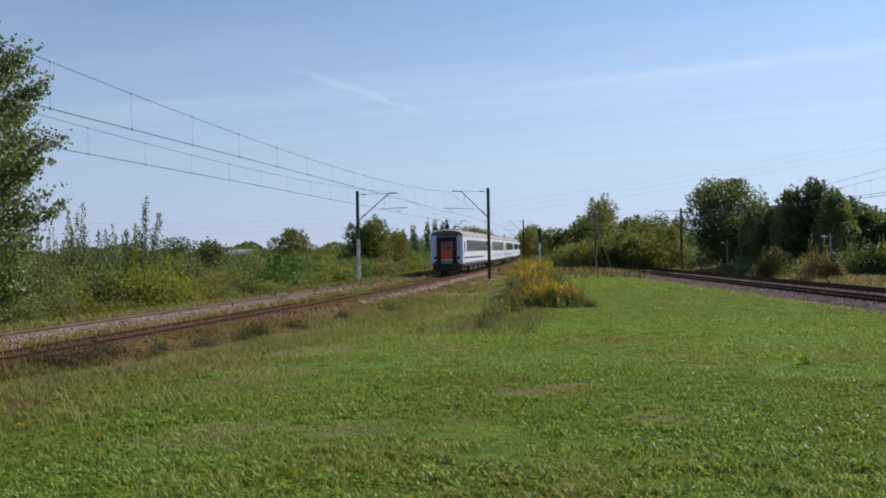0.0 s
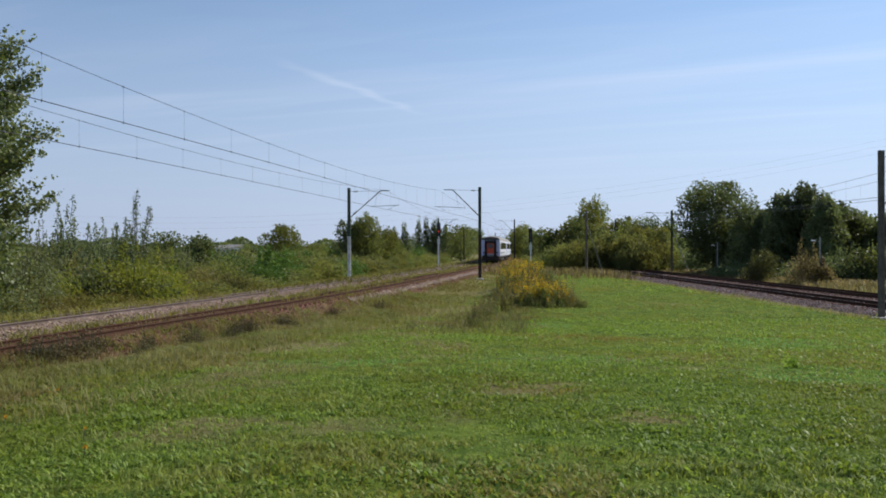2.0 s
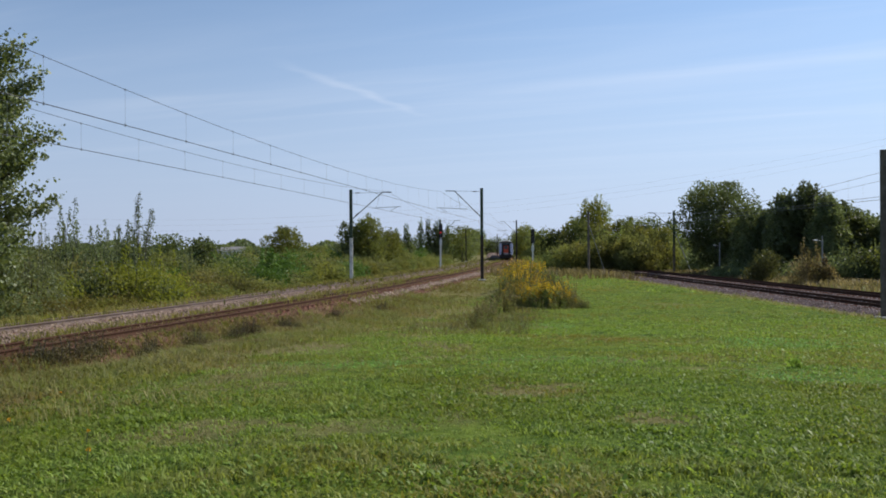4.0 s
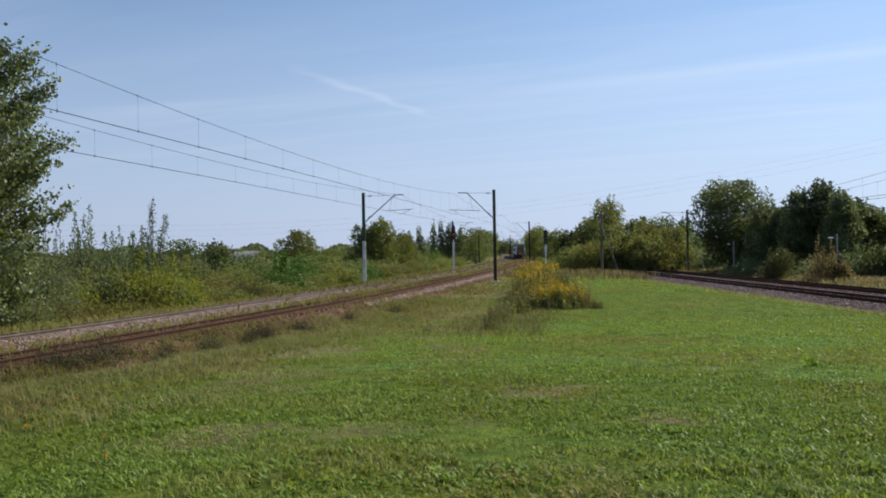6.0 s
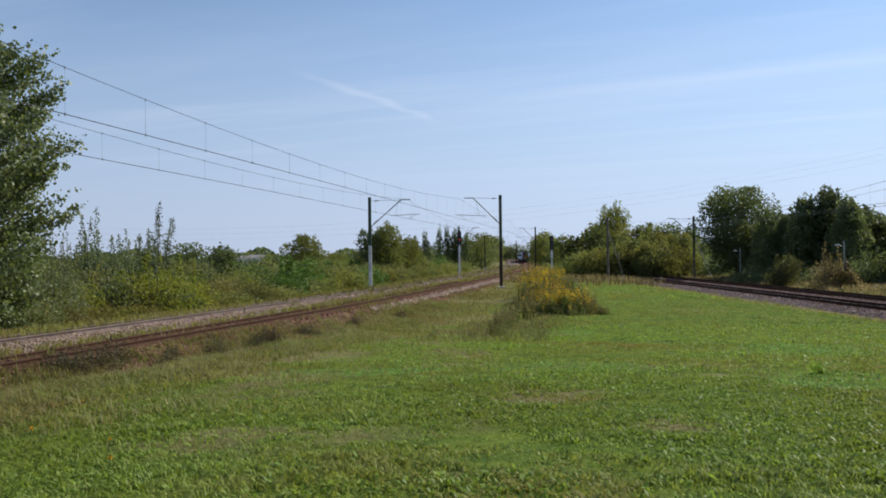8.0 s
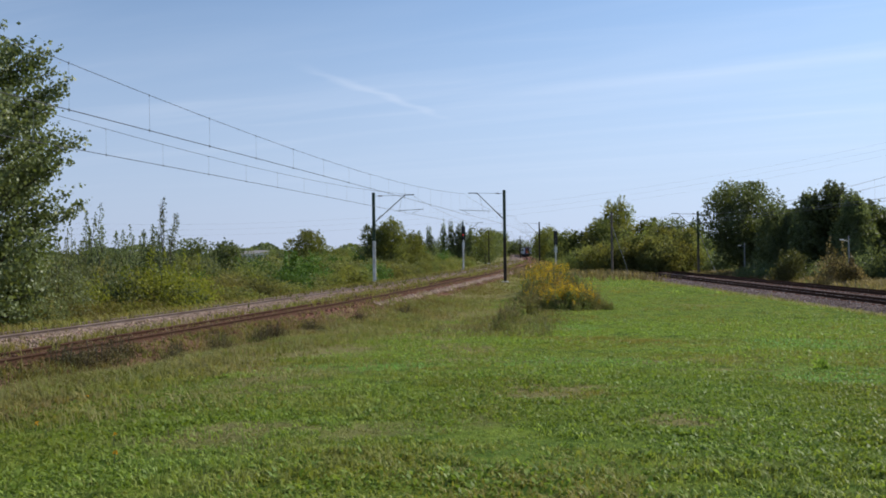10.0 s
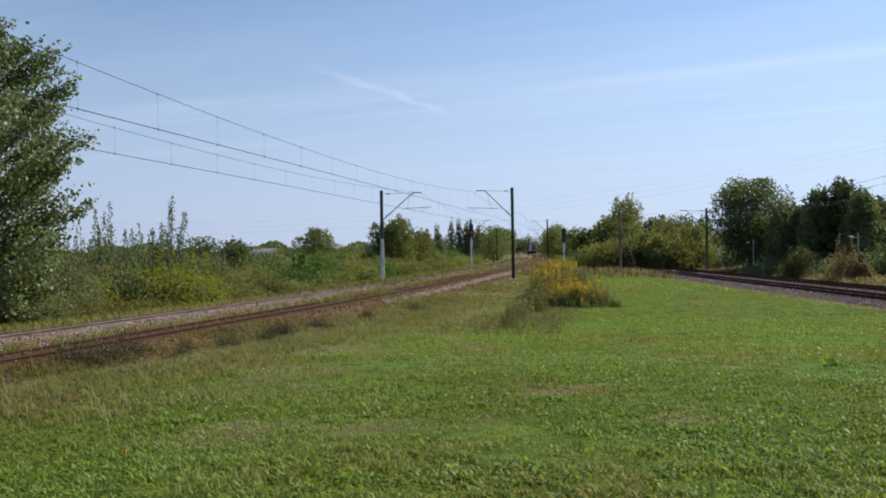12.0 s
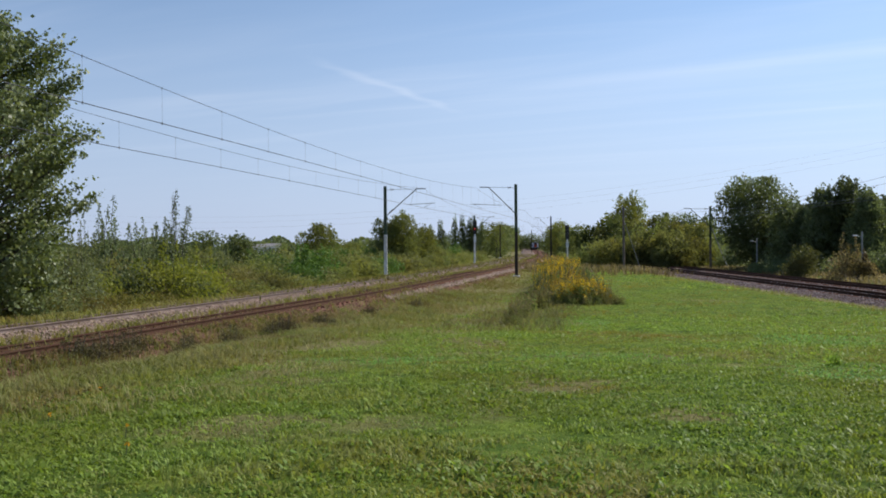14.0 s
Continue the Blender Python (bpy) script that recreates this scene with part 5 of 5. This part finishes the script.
r = np.random.default_rng(17)
xy = sow(r, 105000, 6.0, 30, 0.75, lambda x, y: lush(x, y) * (0.25 + 0.75 * tussock(x, y)) * (1 - 0.85 * clover_cover(x, y)))
blades("meadow_grass", "short green meadow grass in uneven tufts", xy, 0.022 + 0.105 * tussock(xy[:, 0], xy[:, 1]), 0.014, L_GRASS, r, 0.9)
xy = sow(r, 44000, 6.0, 18, 0.7, lambda x, y: lush(x, y) * (0.06 + 0.94 * herb_share(x, y)) * (1 - clover_cover(x, y)))
broad_leaves("meadow_herbs", "low broad-leaved herbs in the meadow", xy, 0.050, 0.42, L_CLOVER, r, 5)
xy = sow(r, 42000, 16.0, 44, 0.8, lambda x, y: lush(x, y) * (0.10 + 0.90 * herb_share(x, y)) * (1 - clover_cover(x, y)))
broad_leaves("meadow_herbs", "broad-leaved herbs farther out in the meadow", xy, 0.058, 0.45, L_CLOVER, r, 4)
xy = sow(r, 90000, 10.0, 44, 0.8, lambda x, y: on_field(x, y) * clover_cover(x, y))
broad_leaves("clover", "soft blue-green patches of clover in the meadow", xy, 0.035, 0.7, L_COOL, r, 5, 0.9)
xy = sow(r, 52000, 26, 75, 0.8, lambda x, y: lush(x, y) * (0.3 + 0.7 * tussock(x, y)))
blades("meadow_grass", "green meadow grass farther off", xy, 0.05 + 0.07 * tussock(xy[:, 0], xy[:, 1]), 0.03, L_GRASS, r, 0.8)
xy = sow(r, 36000, 70, 150, 0.8, lambda x, y: on_field(x, y) * (1.02 - dryness(x, y)))
blades("meadow_grass", "green meadow grass towards the junction", xy, 0.11, 0.08, L_GRASS, r, 0.7, 2)
# longer grass round the foot of the goldenrod and the weeds beside it
xy = sow(r, 60000, 30, 62, 0.9, lambda x, y: smooth(2.6, 1.2, np.abs(x - 0.9 - 0.13 * (y - 32) - 1.4 * smooth(44, 50, y))) * (0.3 + 0.7 * patches(x, y, 0.6, 21)))
blades("rank_grass", "longer pale green grass round the foot of the goldenrod", xy, 0.10 + 0.34 * patches(xy[:, 0], xy[:, 1], 0.7, 22) ** 1.6, 0.016, L_VERGE, r, 0.8, 3)
# straw-coloured and rank growth along the lines
xy = sow(r, 130000, 6.2, 120, 1.2, lambda x, y: ((beside(x, y)[0] > 4.0) & (beside(x, y)[0] < 45) & on_field(x, y)) * np.clip(dryness(x, y) * 1.3, 0, 1))
blades("dry_grass", "long straw-coloured grass beside the near track", xy, 0.05 + 0.13 * wet(xy[:, 0] * 2, xy[:, 1] * 2) * smooth(10, 4.5, np.abs(beside(xy[:, 0], xy[:, 1])[0])), 0.013, L_STRAW, r, 0.9)
xy = sow(r, 34000, 6.2, 40, 1.0, lambda x, y: ((beside(x, y)[0] > 5.0) & (beside(x, y)[0] < 15)) * smooth(15, 6, beside(x, y)[0]) * smooth(0.45, 0.75, wet(x * 0.7 + 9, y * 0.6)))
blades("dry_grass", "grey-green seeding grass in the meadow's drier edge", xy, 0.12, 0.011, L_STRAW, r, 0.9, 3)
xy = sow(r, 60000, 8, 60, 0.9, lambda x, y: ((beside(x, y)[0] > 5.0) & (beside(x, y)[0] < 13)) * smooth(13, 6, beside(x, y)[0]) * smooth(0.5, 0.72, patches(x, y, 1.3, 8)))
blades("dry_grass", "tall wispy hay-coloured grass on the verge", xy, 0.14 + 0.16 * patches(xy[:, 0], xy[:, 1], 0.6, 9), 0.009, L_STRAW, r, 1.0, 4)
# dark weed clumps that hide the foot of the track
dark_clump = bush(on_ground(-9.05, 21.6), 151, 1.3, 0.55, 0.05, 2600, L_DOCK, "dark brownish clump of dock and nettles at the track's foot", "weed_clump", "weeds",
                  "dark weeds at the track's foot", 5, spiky=5)
for y, a, sx, sz in ((22.2, 3.8, 0.9, 0.9), (23.0, 3.8, 1.0, 1.0), (23.9, 3.7, 0.9, 1.05), (26.0, 4.2, 0.45, 0.6), (24.2, 5.0, 0.55, 0.75), (26.6, 5.1, 0.7, 0.8),
                     (29.5, 5.0, 0.7, 0.7), (30.8, 4.8, 0.8, 0.8), (34.0, 4.9, 0.7, 0.6), (39.0, 5.0, 0.6, 0.6), (45.0, 5.4, 0.7, 0.6)):
    x, yy, h = on_line(s_at(y), 2.1 - a)
    copy_thing(dark_clump, on_ground(x, yy, 0.05, pick.uniform(0, 6.3), sx, sz))
# rank grass that climbs the near shoulder
xy = sow(r, 120000, 14, 58, 1.0, lambda x, y: smooth(3.5, 4.1, beside(x, y)[0]) * smooth(8.5, 6.0, beside(x, y)[0]) * (0.35 + 0.65 * smooth(0.3, 0.6, patches(x, y, 1.1, 14))))
blades("rank_grass", "rank olive grass climbing the near shoulder of the track", xy, 0.12 + 0.26 * patches(xy[:, 0], xy[:, 1], 1.0, 15) ** 1.3, 0.014, L_VERGE, r, 0.9, 3, on_bed=True)
xy = sow(r, 50000, 14, 70, 1.0, lambda x, y: smooth(3.4, 4.3, beside(x, y)[0]) * smooth(9.5, 6.0, beside(x, y)[0]) * smooth(0.45, 0.7, patches(x, y, 1.6, 16)))
blades("dry_grass", "pale seeding grass on the near shoulder of the track", xy, 0.22 + 0.2 * patches(xy[:, 0], xy[:, 1], 0.8, 17), 0.009, L_STRAW, r, 1.0, 3, on_bed=True)
xy = sow(r, 50000, 10, 120, 1.3, lambda x, y: ((beside(x, y)[0] > 3.6) & (beside(x, y)[0] < 9)) * np.clip(wet(x * 1.6, y * 1.2) * 1.4 - 0.35, 0, 1))
blades("rank_weeds", "dark rank weeds on the track's edge", xy, 0.17, 0.018, L_WEED, r, 0.9, 5, "weeds")
xy = sow(r, 45000, 20, 200, 1.2, lambda x, y: (beside(x, y)[0] < -4.3) * np.clip(1.2 + (beside(x, y)[0] + 5) / 14.0, 0, 1))
blades("rank_weeds", "greenish-brown weeds along the scrub-side track", xy, 0.50, 0.045, L_WEED, r, 0.7, 3, "weeds")
xy = sow(r, 330000, 14, 230, 1.3, lambda x, y: np.clip(1.1 - np.abs(beside(x, y)[0] - 0.75) / 0.6, 0, 1) * (0.35 + 0.65 * wet(x * 3, y)) + 0.25 * (np.abs(np.abs(beside(x, y)[0]) - 2.1) < 0.6) * smooth(0.4, 0.8, wet(x * 2, y * 0.7)))
blades("track_weeds", "green and brown weeds growing between the tracks", xy, 0.46, 0.022, L_WEED, r, 0.8, 3, "weeds", on_bed=True)
xy = sow(r, 90000, 40, 260, 1.2, lambda x, y: ((beside(x, y)[0] > -5.5) & (beside(x, y)[0] < 1.2)) * smooth(38, 85, y) * (0.25 + 0.75 * wet(x * 1.5, y * 0.8)))
blades("track_weeds", "grey-green weeds overgrowing the scrub-side track", xy, 0.34, 0.05, L_WEED, r, 0.7, 3, "weeds", on_bed=True)
xy = sow(r, 60000, 12, 160, 1.5, lambda x, y: (np.abs(np.abs(beside(x, y)[0]) - 2.1) < 1.3) * np.clip(0.1 + 0.7 * wet(x * 2.5, y * 0.9), 0, 1))
blades("track_weeds", "brownish dry weeds between the rails", xy, 0.17, 0.015, L_BROWN, r, 0.8, 4, "weeds", on_bed=True)
def bare_edge(x, y):
    """Few weeds on the stones right beside the rails, fewest farther along the line."""
    a = beside(x, y)[0]
    return 1 - (0.25 + 0.65 * smooth(40, 56, y)) * (1 - smooth(3.9, 4.5, a))


xy = sow(r, 90000, 12, 200, 1.5, lambda x, y: ((beside(x, y)[0] > 3.35) & (beside(x, y)[0] < 5.6)) * bare_edge(x, y) * np.clip(0.15 + 1.1 * wet(x * 2.2, y * 1.1), 0, 1))
blades("shoulder_weeds", "brownish dry weeds over the near shoulder of the bed", xy, 0.22, 0.014, L_BROWN, r, 0.8, 5, "weeds", on_bed=True)
xy = sow(r, 200000, 12, 200, 1.5, lambda x, y: (beside(x, y)[0] > 3.1) * bare_edge(x, y) * smooth(9.5, 5.0, beside(x, y)[0]) * np.clip(1.9 * wet(x * 1.7 + 4, y * 1.3) - 0.35, 0, 1))
blades("shoulder_weeds", "olive weeds over the near shoulder of the bed", xy, (0.10 + 0.36 * wet(xy[:, 0] * 1.3, xy[:, 1] * 0.9) ** 1.5) * (0.35 + 0.65 * smooth(8.5, 5.0, beside(xy[:, 0], xy[:, 1])[0])), 0.021, L_WEED, r, 0.8, 5, "weeds", on_bed=True)
xy = sow(r, 60000, 60, 170, 0.8, lambda x, y: ((beside(x, y)[1] > 4.9) & (beside(x, y)[1] < 16)) * 1.0)
blades("dry_grass", "tall pale dry grass behind the straight tracks", xy, 0.50, 0.06, L_BROWN, r, 0.5, 3)
xy = sow(r, 26000, 100, 260, 0.9, lambda x, y: ((beside(x, y)[0] > 3.6) & (beside(x, y)[1] < -3.5)) * 1.0)
blades("dry_grass", "tall brownish grass where the lines part", xy, 0.95, 0.07, L_BROWN, r, 0.5, 3)
xy = sow(r, 40000, 40, 140, 0.9, lambda x, y: ((beside(x, y)[1] > -7.2) & (beside(x, y)[1] < -4.3)) * smooth(0.35, 0.7, patches(x, y * 0.5, 1.2, 19)))
blades("rank_weeds", "low weeds along the straight track's bed", xy, 0.12 + 0.32 * patches(xy[:, 0], xy[:, 1], 1.4, 20) ** 1.5, 0.035, L_VERGE, r, 0.7, 3, "weeds")

# a few single plants in the meadow
t = bush(on_ground(6.75, 18.6, 0.02), 111, 0.44, 0.2, 0.09, 90, L_CLOVER, "small pale-leaved thistle plant in the meadow", "thistle_plant", "plant", stems=1)
for x, y in ((-5.2, 13.3), (-4.8, 10.8), (-3.2, 8.8), (-3.6, 9.9)):
    t = thing("meadow_flower", on_ground(x, y, 0.02), "small orange-yellow flower in the meadow", "flower", "meadow flowers")
    bm = bmesh.new(); rod(bm, (0, 0, 0), (0.02, 0, 0.14), 0.006, 0.004, 4); part("stem", bm, M_STEM, t)
    co, fc = leaf_quads(np.array([0.02, 0, 0.14]) + rng.normal(0, 0.011, (10, 3)), 0.026, rng, slim=0.7)
    mesh_of("petals", co, fc, L_FLOWER, t)

# ---------------------------------------------------------------- distant buildings
def house(b, d, w, dep, h, roof_h, mat, roof_mat, label):
    x, y = d * math.sin(radians(b)), d * math.cos(radians(b))
    t = thing("house", pose(x, y, float(ground_z(x, y)) - 0.3, 0, 0, -b), label, "house", "distant houses")
    bm = bmesh.new(); block(bm, -w / 2, w / 2, -dep / 2, dep / 2, 0, h); part("wall", bm, mat, t)
    bm = bmesh.new()
    vs = [bm.verts.new(c) for c in ((-w / 2 - 0.4, -dep / 2 - 0.4, h), (w / 2 + 0.4, -dep / 2 - 0.4, h), (w / 2 + 0.4, dep / 2 + 0.4, h), (-w / 2 - 0.4, dep / 2 + 0.4, h),
                                    (-w / 2 - 0.4, 0, h + roof_h), (w / 2 + 0.4, 0, h + roof_h))]
    for f in ((0, 1, 5, 4), (2, 3, 4, 5), (0, 4, 3), (1, 2, 5), (3, 2, 1, 0)):
        bm.faces.new([vs[i] for i in f])
    part("roof", bm, roof_mat, t)
    for k in range(3):
        wx = -w / 2 + w * (k + 0.5) / 3
        bm = bmesh.new(); block(bm, wx - 0.6, wx + 0.6, -dep / 2 - 0.05, -dep / 2 + 0.03, h * 0.35, h * 0.8); part("window", bm, M_PANE, t)


house(-12.4, 430, 6.5, 7, 4.2, 1.3, M_WHITE, M_ROOFING, "white house with a grey roof far off among trees")
house(-11.7, 440, 6, 7, 4.6, 1.2, M_WHITE, M_ROOFING, "white house with a low grey roof far off")
house(-13.5, 460, 6, 7, 4.0, 1.4, M_CONCRETE, M_ROOFING, "grey house far off among trees")


# ---------------------------------------------------------------- the train
COACH_LEN, COACH_W, FLOOR_Z, SIDE_TOP, ROOF_TOP = 24.4, 2.82, 1.02, 3.42, 4.05


def coach(label, band):
    """A passenger coach; its middle is the origin, +y is ahead, z = 0 is the rail head."""
    t = thing("passenger_coach", Matrix(), label, "railway coach", "coaches of the train")
    hl, hw = COACH_LEN / 2, COACH_W / 2
    bm = bmesh.new(); block(bm, -hw, hw, -hl, hl, FLOOR_Z, SIDE_TOP, 0.06)
    body = part("body", bm, M_COACH, t)
    # arched roof with rounded-down ends
    prof = [(-hw - 0.01, SIDE_TOP - 0.03)] + [(hw * 1.0 * -math.cos(a), SIDE_TOP - 0.02 + (ROOF_TOP - SIDE_TOP) * math.sin(a) ** 0.8) for a in np.linspace(0.12, math.pi - 0.12, 15)] + [(hw + 0.01, SIDE_TOP - 0.03)]
    stations = [(-hl - 0.02, 0.86), (-hl + 0.25, 0.95), (-hl + 0.8, 1.0), (hl - 0.8, 1.0), (hl - 0.25, 0.95), (hl + 0.02, 0.86)]
    k = len(prof)
    co = [(o, y, SIDE_TOP - 0.03 + (z - SIDE_TOP + 0.03) * f) for y, f in stations for o, z in prof]
    fc = [(i * k + j, (i + 1) * k + j, (i + 1) * k + j + 1, i * k + j + 1) for i in range(len(stations) - 1) for j in range(k - 1)]
    mesh_of("roof", co, fc, M_COACH_ROOF, t, smooth=True)
    # flat roof ends, in a darker grey than the roof itself
    for e in (0, len(stations) - 1):
        bm = bmesh.new()
        bm.faces.new([bm.verts.new(co[e * k + j]) for j in range(k)])
        part("roof_end", bm, M_ROOF_END, t)
    for i in range(5):
        bm = bmesh.new(); block(bm, -0.35, 0.35, -9 + i * 4.5 - 0.45, -9 + i * 4.5 + 0.45, ROOF_TOP - 0.06, ROOF_TOP + 0.07, 0.04)
        part("roof_vent", bm, M_COACH_ROOF, t)
    for sx in (-1, 1):
        x0, x1 = (sx * hw - 0.02, sx * hw + 0.02)
        if band == "wide":
            bm = bmesh.new(); block(bm, x0 - 0.005, x1 - 0.008, -hl + 2.6, hl - 2.6, 2.03, 3.18); part("window_band", bm, M_COACH_END, t, "blue-grey window band")
            bm = bmesh.new(); block(bm, x0 - 0.005, x1 - 0.008, -hl + 2.6, hl - 2.6, 1.35, 1.75); part("stripe", bm, M_COACH_END, t, "blue-grey stripe")
        else:
            bm = bmesh.new(); block(bm, x0 - 0.005, x1 - 0.008, -hl + 0.4, hl - 7.5, 1.48, 1.62); part("stripe", bm, M_NAVY, t, "navy stripe")
            bm = bmesh.new(); block(bm, x0 - 0.005, x1 - 0.008, hl - 7.3, hl - 6.5, 1.48, 1.62); part("stripe", bm, M_RED, t, "red stripe")
            bm = bmesh.new(); block(bm, x0 - 0.005, x1 - 0.008, -hl + 0.4, hl - 0.4, 1.10, 1.16); part("sill_line", bm, M_NAVY, t)
        for i in range(11):
            y = -8.75 + i * 1.75
            bm = bmesh.new(); block(bm, x0, x1, y - 0.62, y + 0.62, 2.10, 3.12, 0.015)
            w = part("window", bm, M_RUBBER, t)
            bm = bmesh.new(); block(bm, x0 - 0.008, x1 + 0.008, y - 0.57, y + 0.57, 2.15, 3.07); part("pane", bm, M_PANE, w)
        for sy in (-1, 1):
            y = sy * (hl - 1.05)
            bm = bmesh.new(); block(bm, x0, x1 - 0.005, y - 0.42, y + 0.42, FLOOR_Z + 0.05, 3.15, 0.015)
            dr = part("door", bm, M_COACH if band == "wide" else M_COACH_END, t)
            bm = bmesh.new(); block(bm, x0 - 0.01, x1 + 0.006, y - 0.26, y + 0.26, 2.05, 2.95, 0.02); part("pane", bm, M_PANE, dr)
            bm = bmesh.new(); block(bm, x0 - 0.1, x1 + 0.06, y - 0.4, y + 0.4, 0.55, 0.6); part("step", bm, M_UNDER, dr)
    bm = bmesh.new()
    block(bm, -hw + 0.12, hw - 0.12, -hl + 0.1, hl - 0.1, 0.80, FLOOR_Z, 0.02)
    part("underframe", bm, M_UNDER, t)
    for y, l in ((-3.6, 2.6), (0.3, 3.2), (4.2, 2.2)):
        bm = bmesh.new(); block(bm, -1.15, 1.15, y - l / 2, y + l / 2, 0.34, 0.82, 0.05); part("equipment_box", bm, M_UNDER, t)
    for sy in (-1, 1):
        yb = sy * 8.6
        bm = bmesh.new()
        for sx in (-1, 1):
            block(bm, sx * 1.0 - 0.09, sx * 1.0 + 0.09, yb - 1.75, yb + 1.75, 0.42, 0.66, 0.04)
        block(bm, -1.0, 1.0, yb - 0.25, yb + 0.25, 0.4, 0.8, 0.03)
        bogie = part("bogie", bm, M_UNDER, t)
        for wy in (-1.25, 1.25):
            bm = bmesh.new()
            rod(bm, (-0.8, yb + wy, 0.46), (0.8, yb + wy, 0.46), 0.07, 0.07, 8)
            for sx in (-1, 1):
                rod(bm, (sx * 0.69, yb + wy, 0.46), (sx * 0.82, yb + wy, 0.46), 0.46, 0.46, 20)
            part("wheelset", bm, M_BROWNSTEEL, bogie)
        ye = sy * hl
        y0, y1 = sorted((ye - sy * 0.05, ye + sy * 0.035))
        for sx in (-1, 1):
            a, b = sorted((sx * 0.88, sx * (hw - 0.04)))
            bm = bmesh.new(); block(bm, a, b, y0, y1, FLOOR_Z + 0.02, SIDE_TOP + 0.08, 0.03); part("end_panel", bm, M_COACH_END, t, "pale blue end panel")
            bm = bmesh.new()
            rod(bm, (sx * 0.875, ye, 1.06 - 0.02), (sx * 0.875, ye + sy * 0.42, 1.04), 0.10, 0.09, 10)
            rod(bm, (sx * 0.875, ye + sy * 0.42, 1.04), (sx * 0.875, ye + sy * 0.5, 1.04), 0.24, 0.22, 14)
            part("buffer", bm, M_UNDER, t)
            bm = bmesh.new(); block(bm, sx * 1.0 - 0.1, sx * 1.0 + 0.1, y0 - 0.03 if sy < 0 else y1 - 0.01, y0 + 0.01 if sy < 0 else y1 + 0.03, 1.45, 1.7, 0.02)
            lamp = part("tail_lamp", bm, M_BLACK, t)
        q0, q1 = sorted((ye - sy * 0.02, ye + sy * 0.16))
        bm = bmesh.new()
        for sx in (-1, 1):
            a, b = sorted((sx * 0.5, sx * 0.87)); block(bm, a, b, q0, q1, FLOOR_Z - 0.15, 3.32, 0.08)
        block(bm, -0.87, 0.87, q0, q1, 2.98, 3.36, 0.08)
        part("gangway_rubber", bm, M_RUBBER, t, "black rubber gangway surround")
        q0, q1 = sorted((ye - sy * 0.03, ye + sy * 0.045))
        bm = bmesh.new(); block(bm, -0.52, 0.52, q0, q1, FLOOR_Z + 0.42, 3.05, 0.02)
        dr = part("end_door", bm, M_ORANGE, t, "orange-red gangway door")
        q0, q1 = sorted((ye - sy * 0.04, ye + sy * 0.055))
        bm = bmesh.new(); block(bm, -0.36, 0.36, q0, q1, 2.25, 2.9, 0.02); part("pane", bm, M_PANE, dr)
        bm = bmesh.new(); block(bm, -0.5, 0.5, q0, q1 , FLOOR_Z + 0.05, FLOOR_Z + 0.34, 0.02); part("foot_plate", bm, M_GREYSTEEL, dr)
        bm = bmesh.new()
        rod(bm, (0, ye, 0.98), (0, ye + sy * 0.4, 0.92), 0.06, 0.05, 8); rod(bm, (0, ye + sy * 0.38, 0.95), (0, ye + sy * 0.34, 0.45), 0.03, 0.03, 6)
        part("coupling", bm, M_UNDER, t)
        bm = bmesh.new(); block(bm, -1.25, 1.25, *sorted((ye - sy * 0.3, ye + sy * 0.02)), 0.48, 1.08, 0.03); part("headstock", bm, M_UNDER, t)
    return t


first = coach("pale grey coach with navy stripe, orange end door, grey roof", "thin")
second = coach("pale grey passenger coach with a blue-grey window band and grey roof", "wide")
COACHES = [first, second] + [copy_thing(o, Matrix()) for o in (first, second, first, first, second)]

# ---------------------------------------------------------------- an insect that crosses close to the lens
fly = thing("flying_insect", pose(2.0, 0.8, 2.2), "small dark insect flying past with spread wings", "insect")
bm = bmesh.new()
bmesh.ops.create_uvsphere(bm, u_segments=10, v_segments=7, radius=0.5, matrix=Matrix.Diagonal((0.0075, 0.0026, 0.0026, 1)))
part("body", bm, M_UNDER, fly)
bm = bmesh.new()
bmesh.ops.create_uvsphere(bm, u_segments=8, v_segments=6, radius=0.5, matrix=Matrix.Translation((-0.0044, 0, 0)) @ Matrix.Diagonal((0.002, 0.0022, 0.002, 1)))
part("head", bm, M_BLACK, fly)
for side in (-1, 1):
    bm = bmesh.new()
    bmesh.ops.create_uvsphere(bm, u_segments=10, v_segments=5, radius=0.5,
                              matrix=Matrix.Translation((0.001, side * 0.003, 0.0022)) @ Matrix.Rotation(side * 0.5, 4, "X") @ Matrix.Diagonal((0.004, 0.007, 0.0002, 1)))
    part("wing", bm, M_LAMPGLASS, fly, "clear wing")

SPEED, TAIL_Y = 30.5, 83.5


def motions():
    """The train draws away along the curving line at an even speed."""
    tail = s_at(TAIL_Y)
    for i, ob in enumerate(COACHES):
        rows = []
        for k in range(29):
            s = tail + SPEED * k * 0.5 + 0.55 + COACH_LEN / 2 + i * (COACH_LEN + 1.0)
            a, b = on_line(s - 8.6), on_line(s + 8.6)
            h = math.atan2(-(b[0] - a[0]), b[1] - a[1])
            rows.append((k * 0.5, pose((a[0] + b[0]) / 2, (a[1] + b[1]) / 2, 0, 0, 0, math.degrees(h))))
        walk(ob, rows)
    # the insect waits beside the lens and then darts past at 1.1 m/s
    rows = [(0.0, pose(1.9, 0.9, 2.2)), (12.6, pose(1.4, 0.75, 2.2))]
    for k in range(-5, 6):
        rows.append((13.4 + k * 0.1, pose(-0.0758 + k * -0.1052, 0.6500 + k * 0.0000, 2.2923 + k * 0.0151, 0, 8, 0)))
    walk(fly, rows + [(14.0, pose(-1.2, 0.9, 2.6))])


motions()
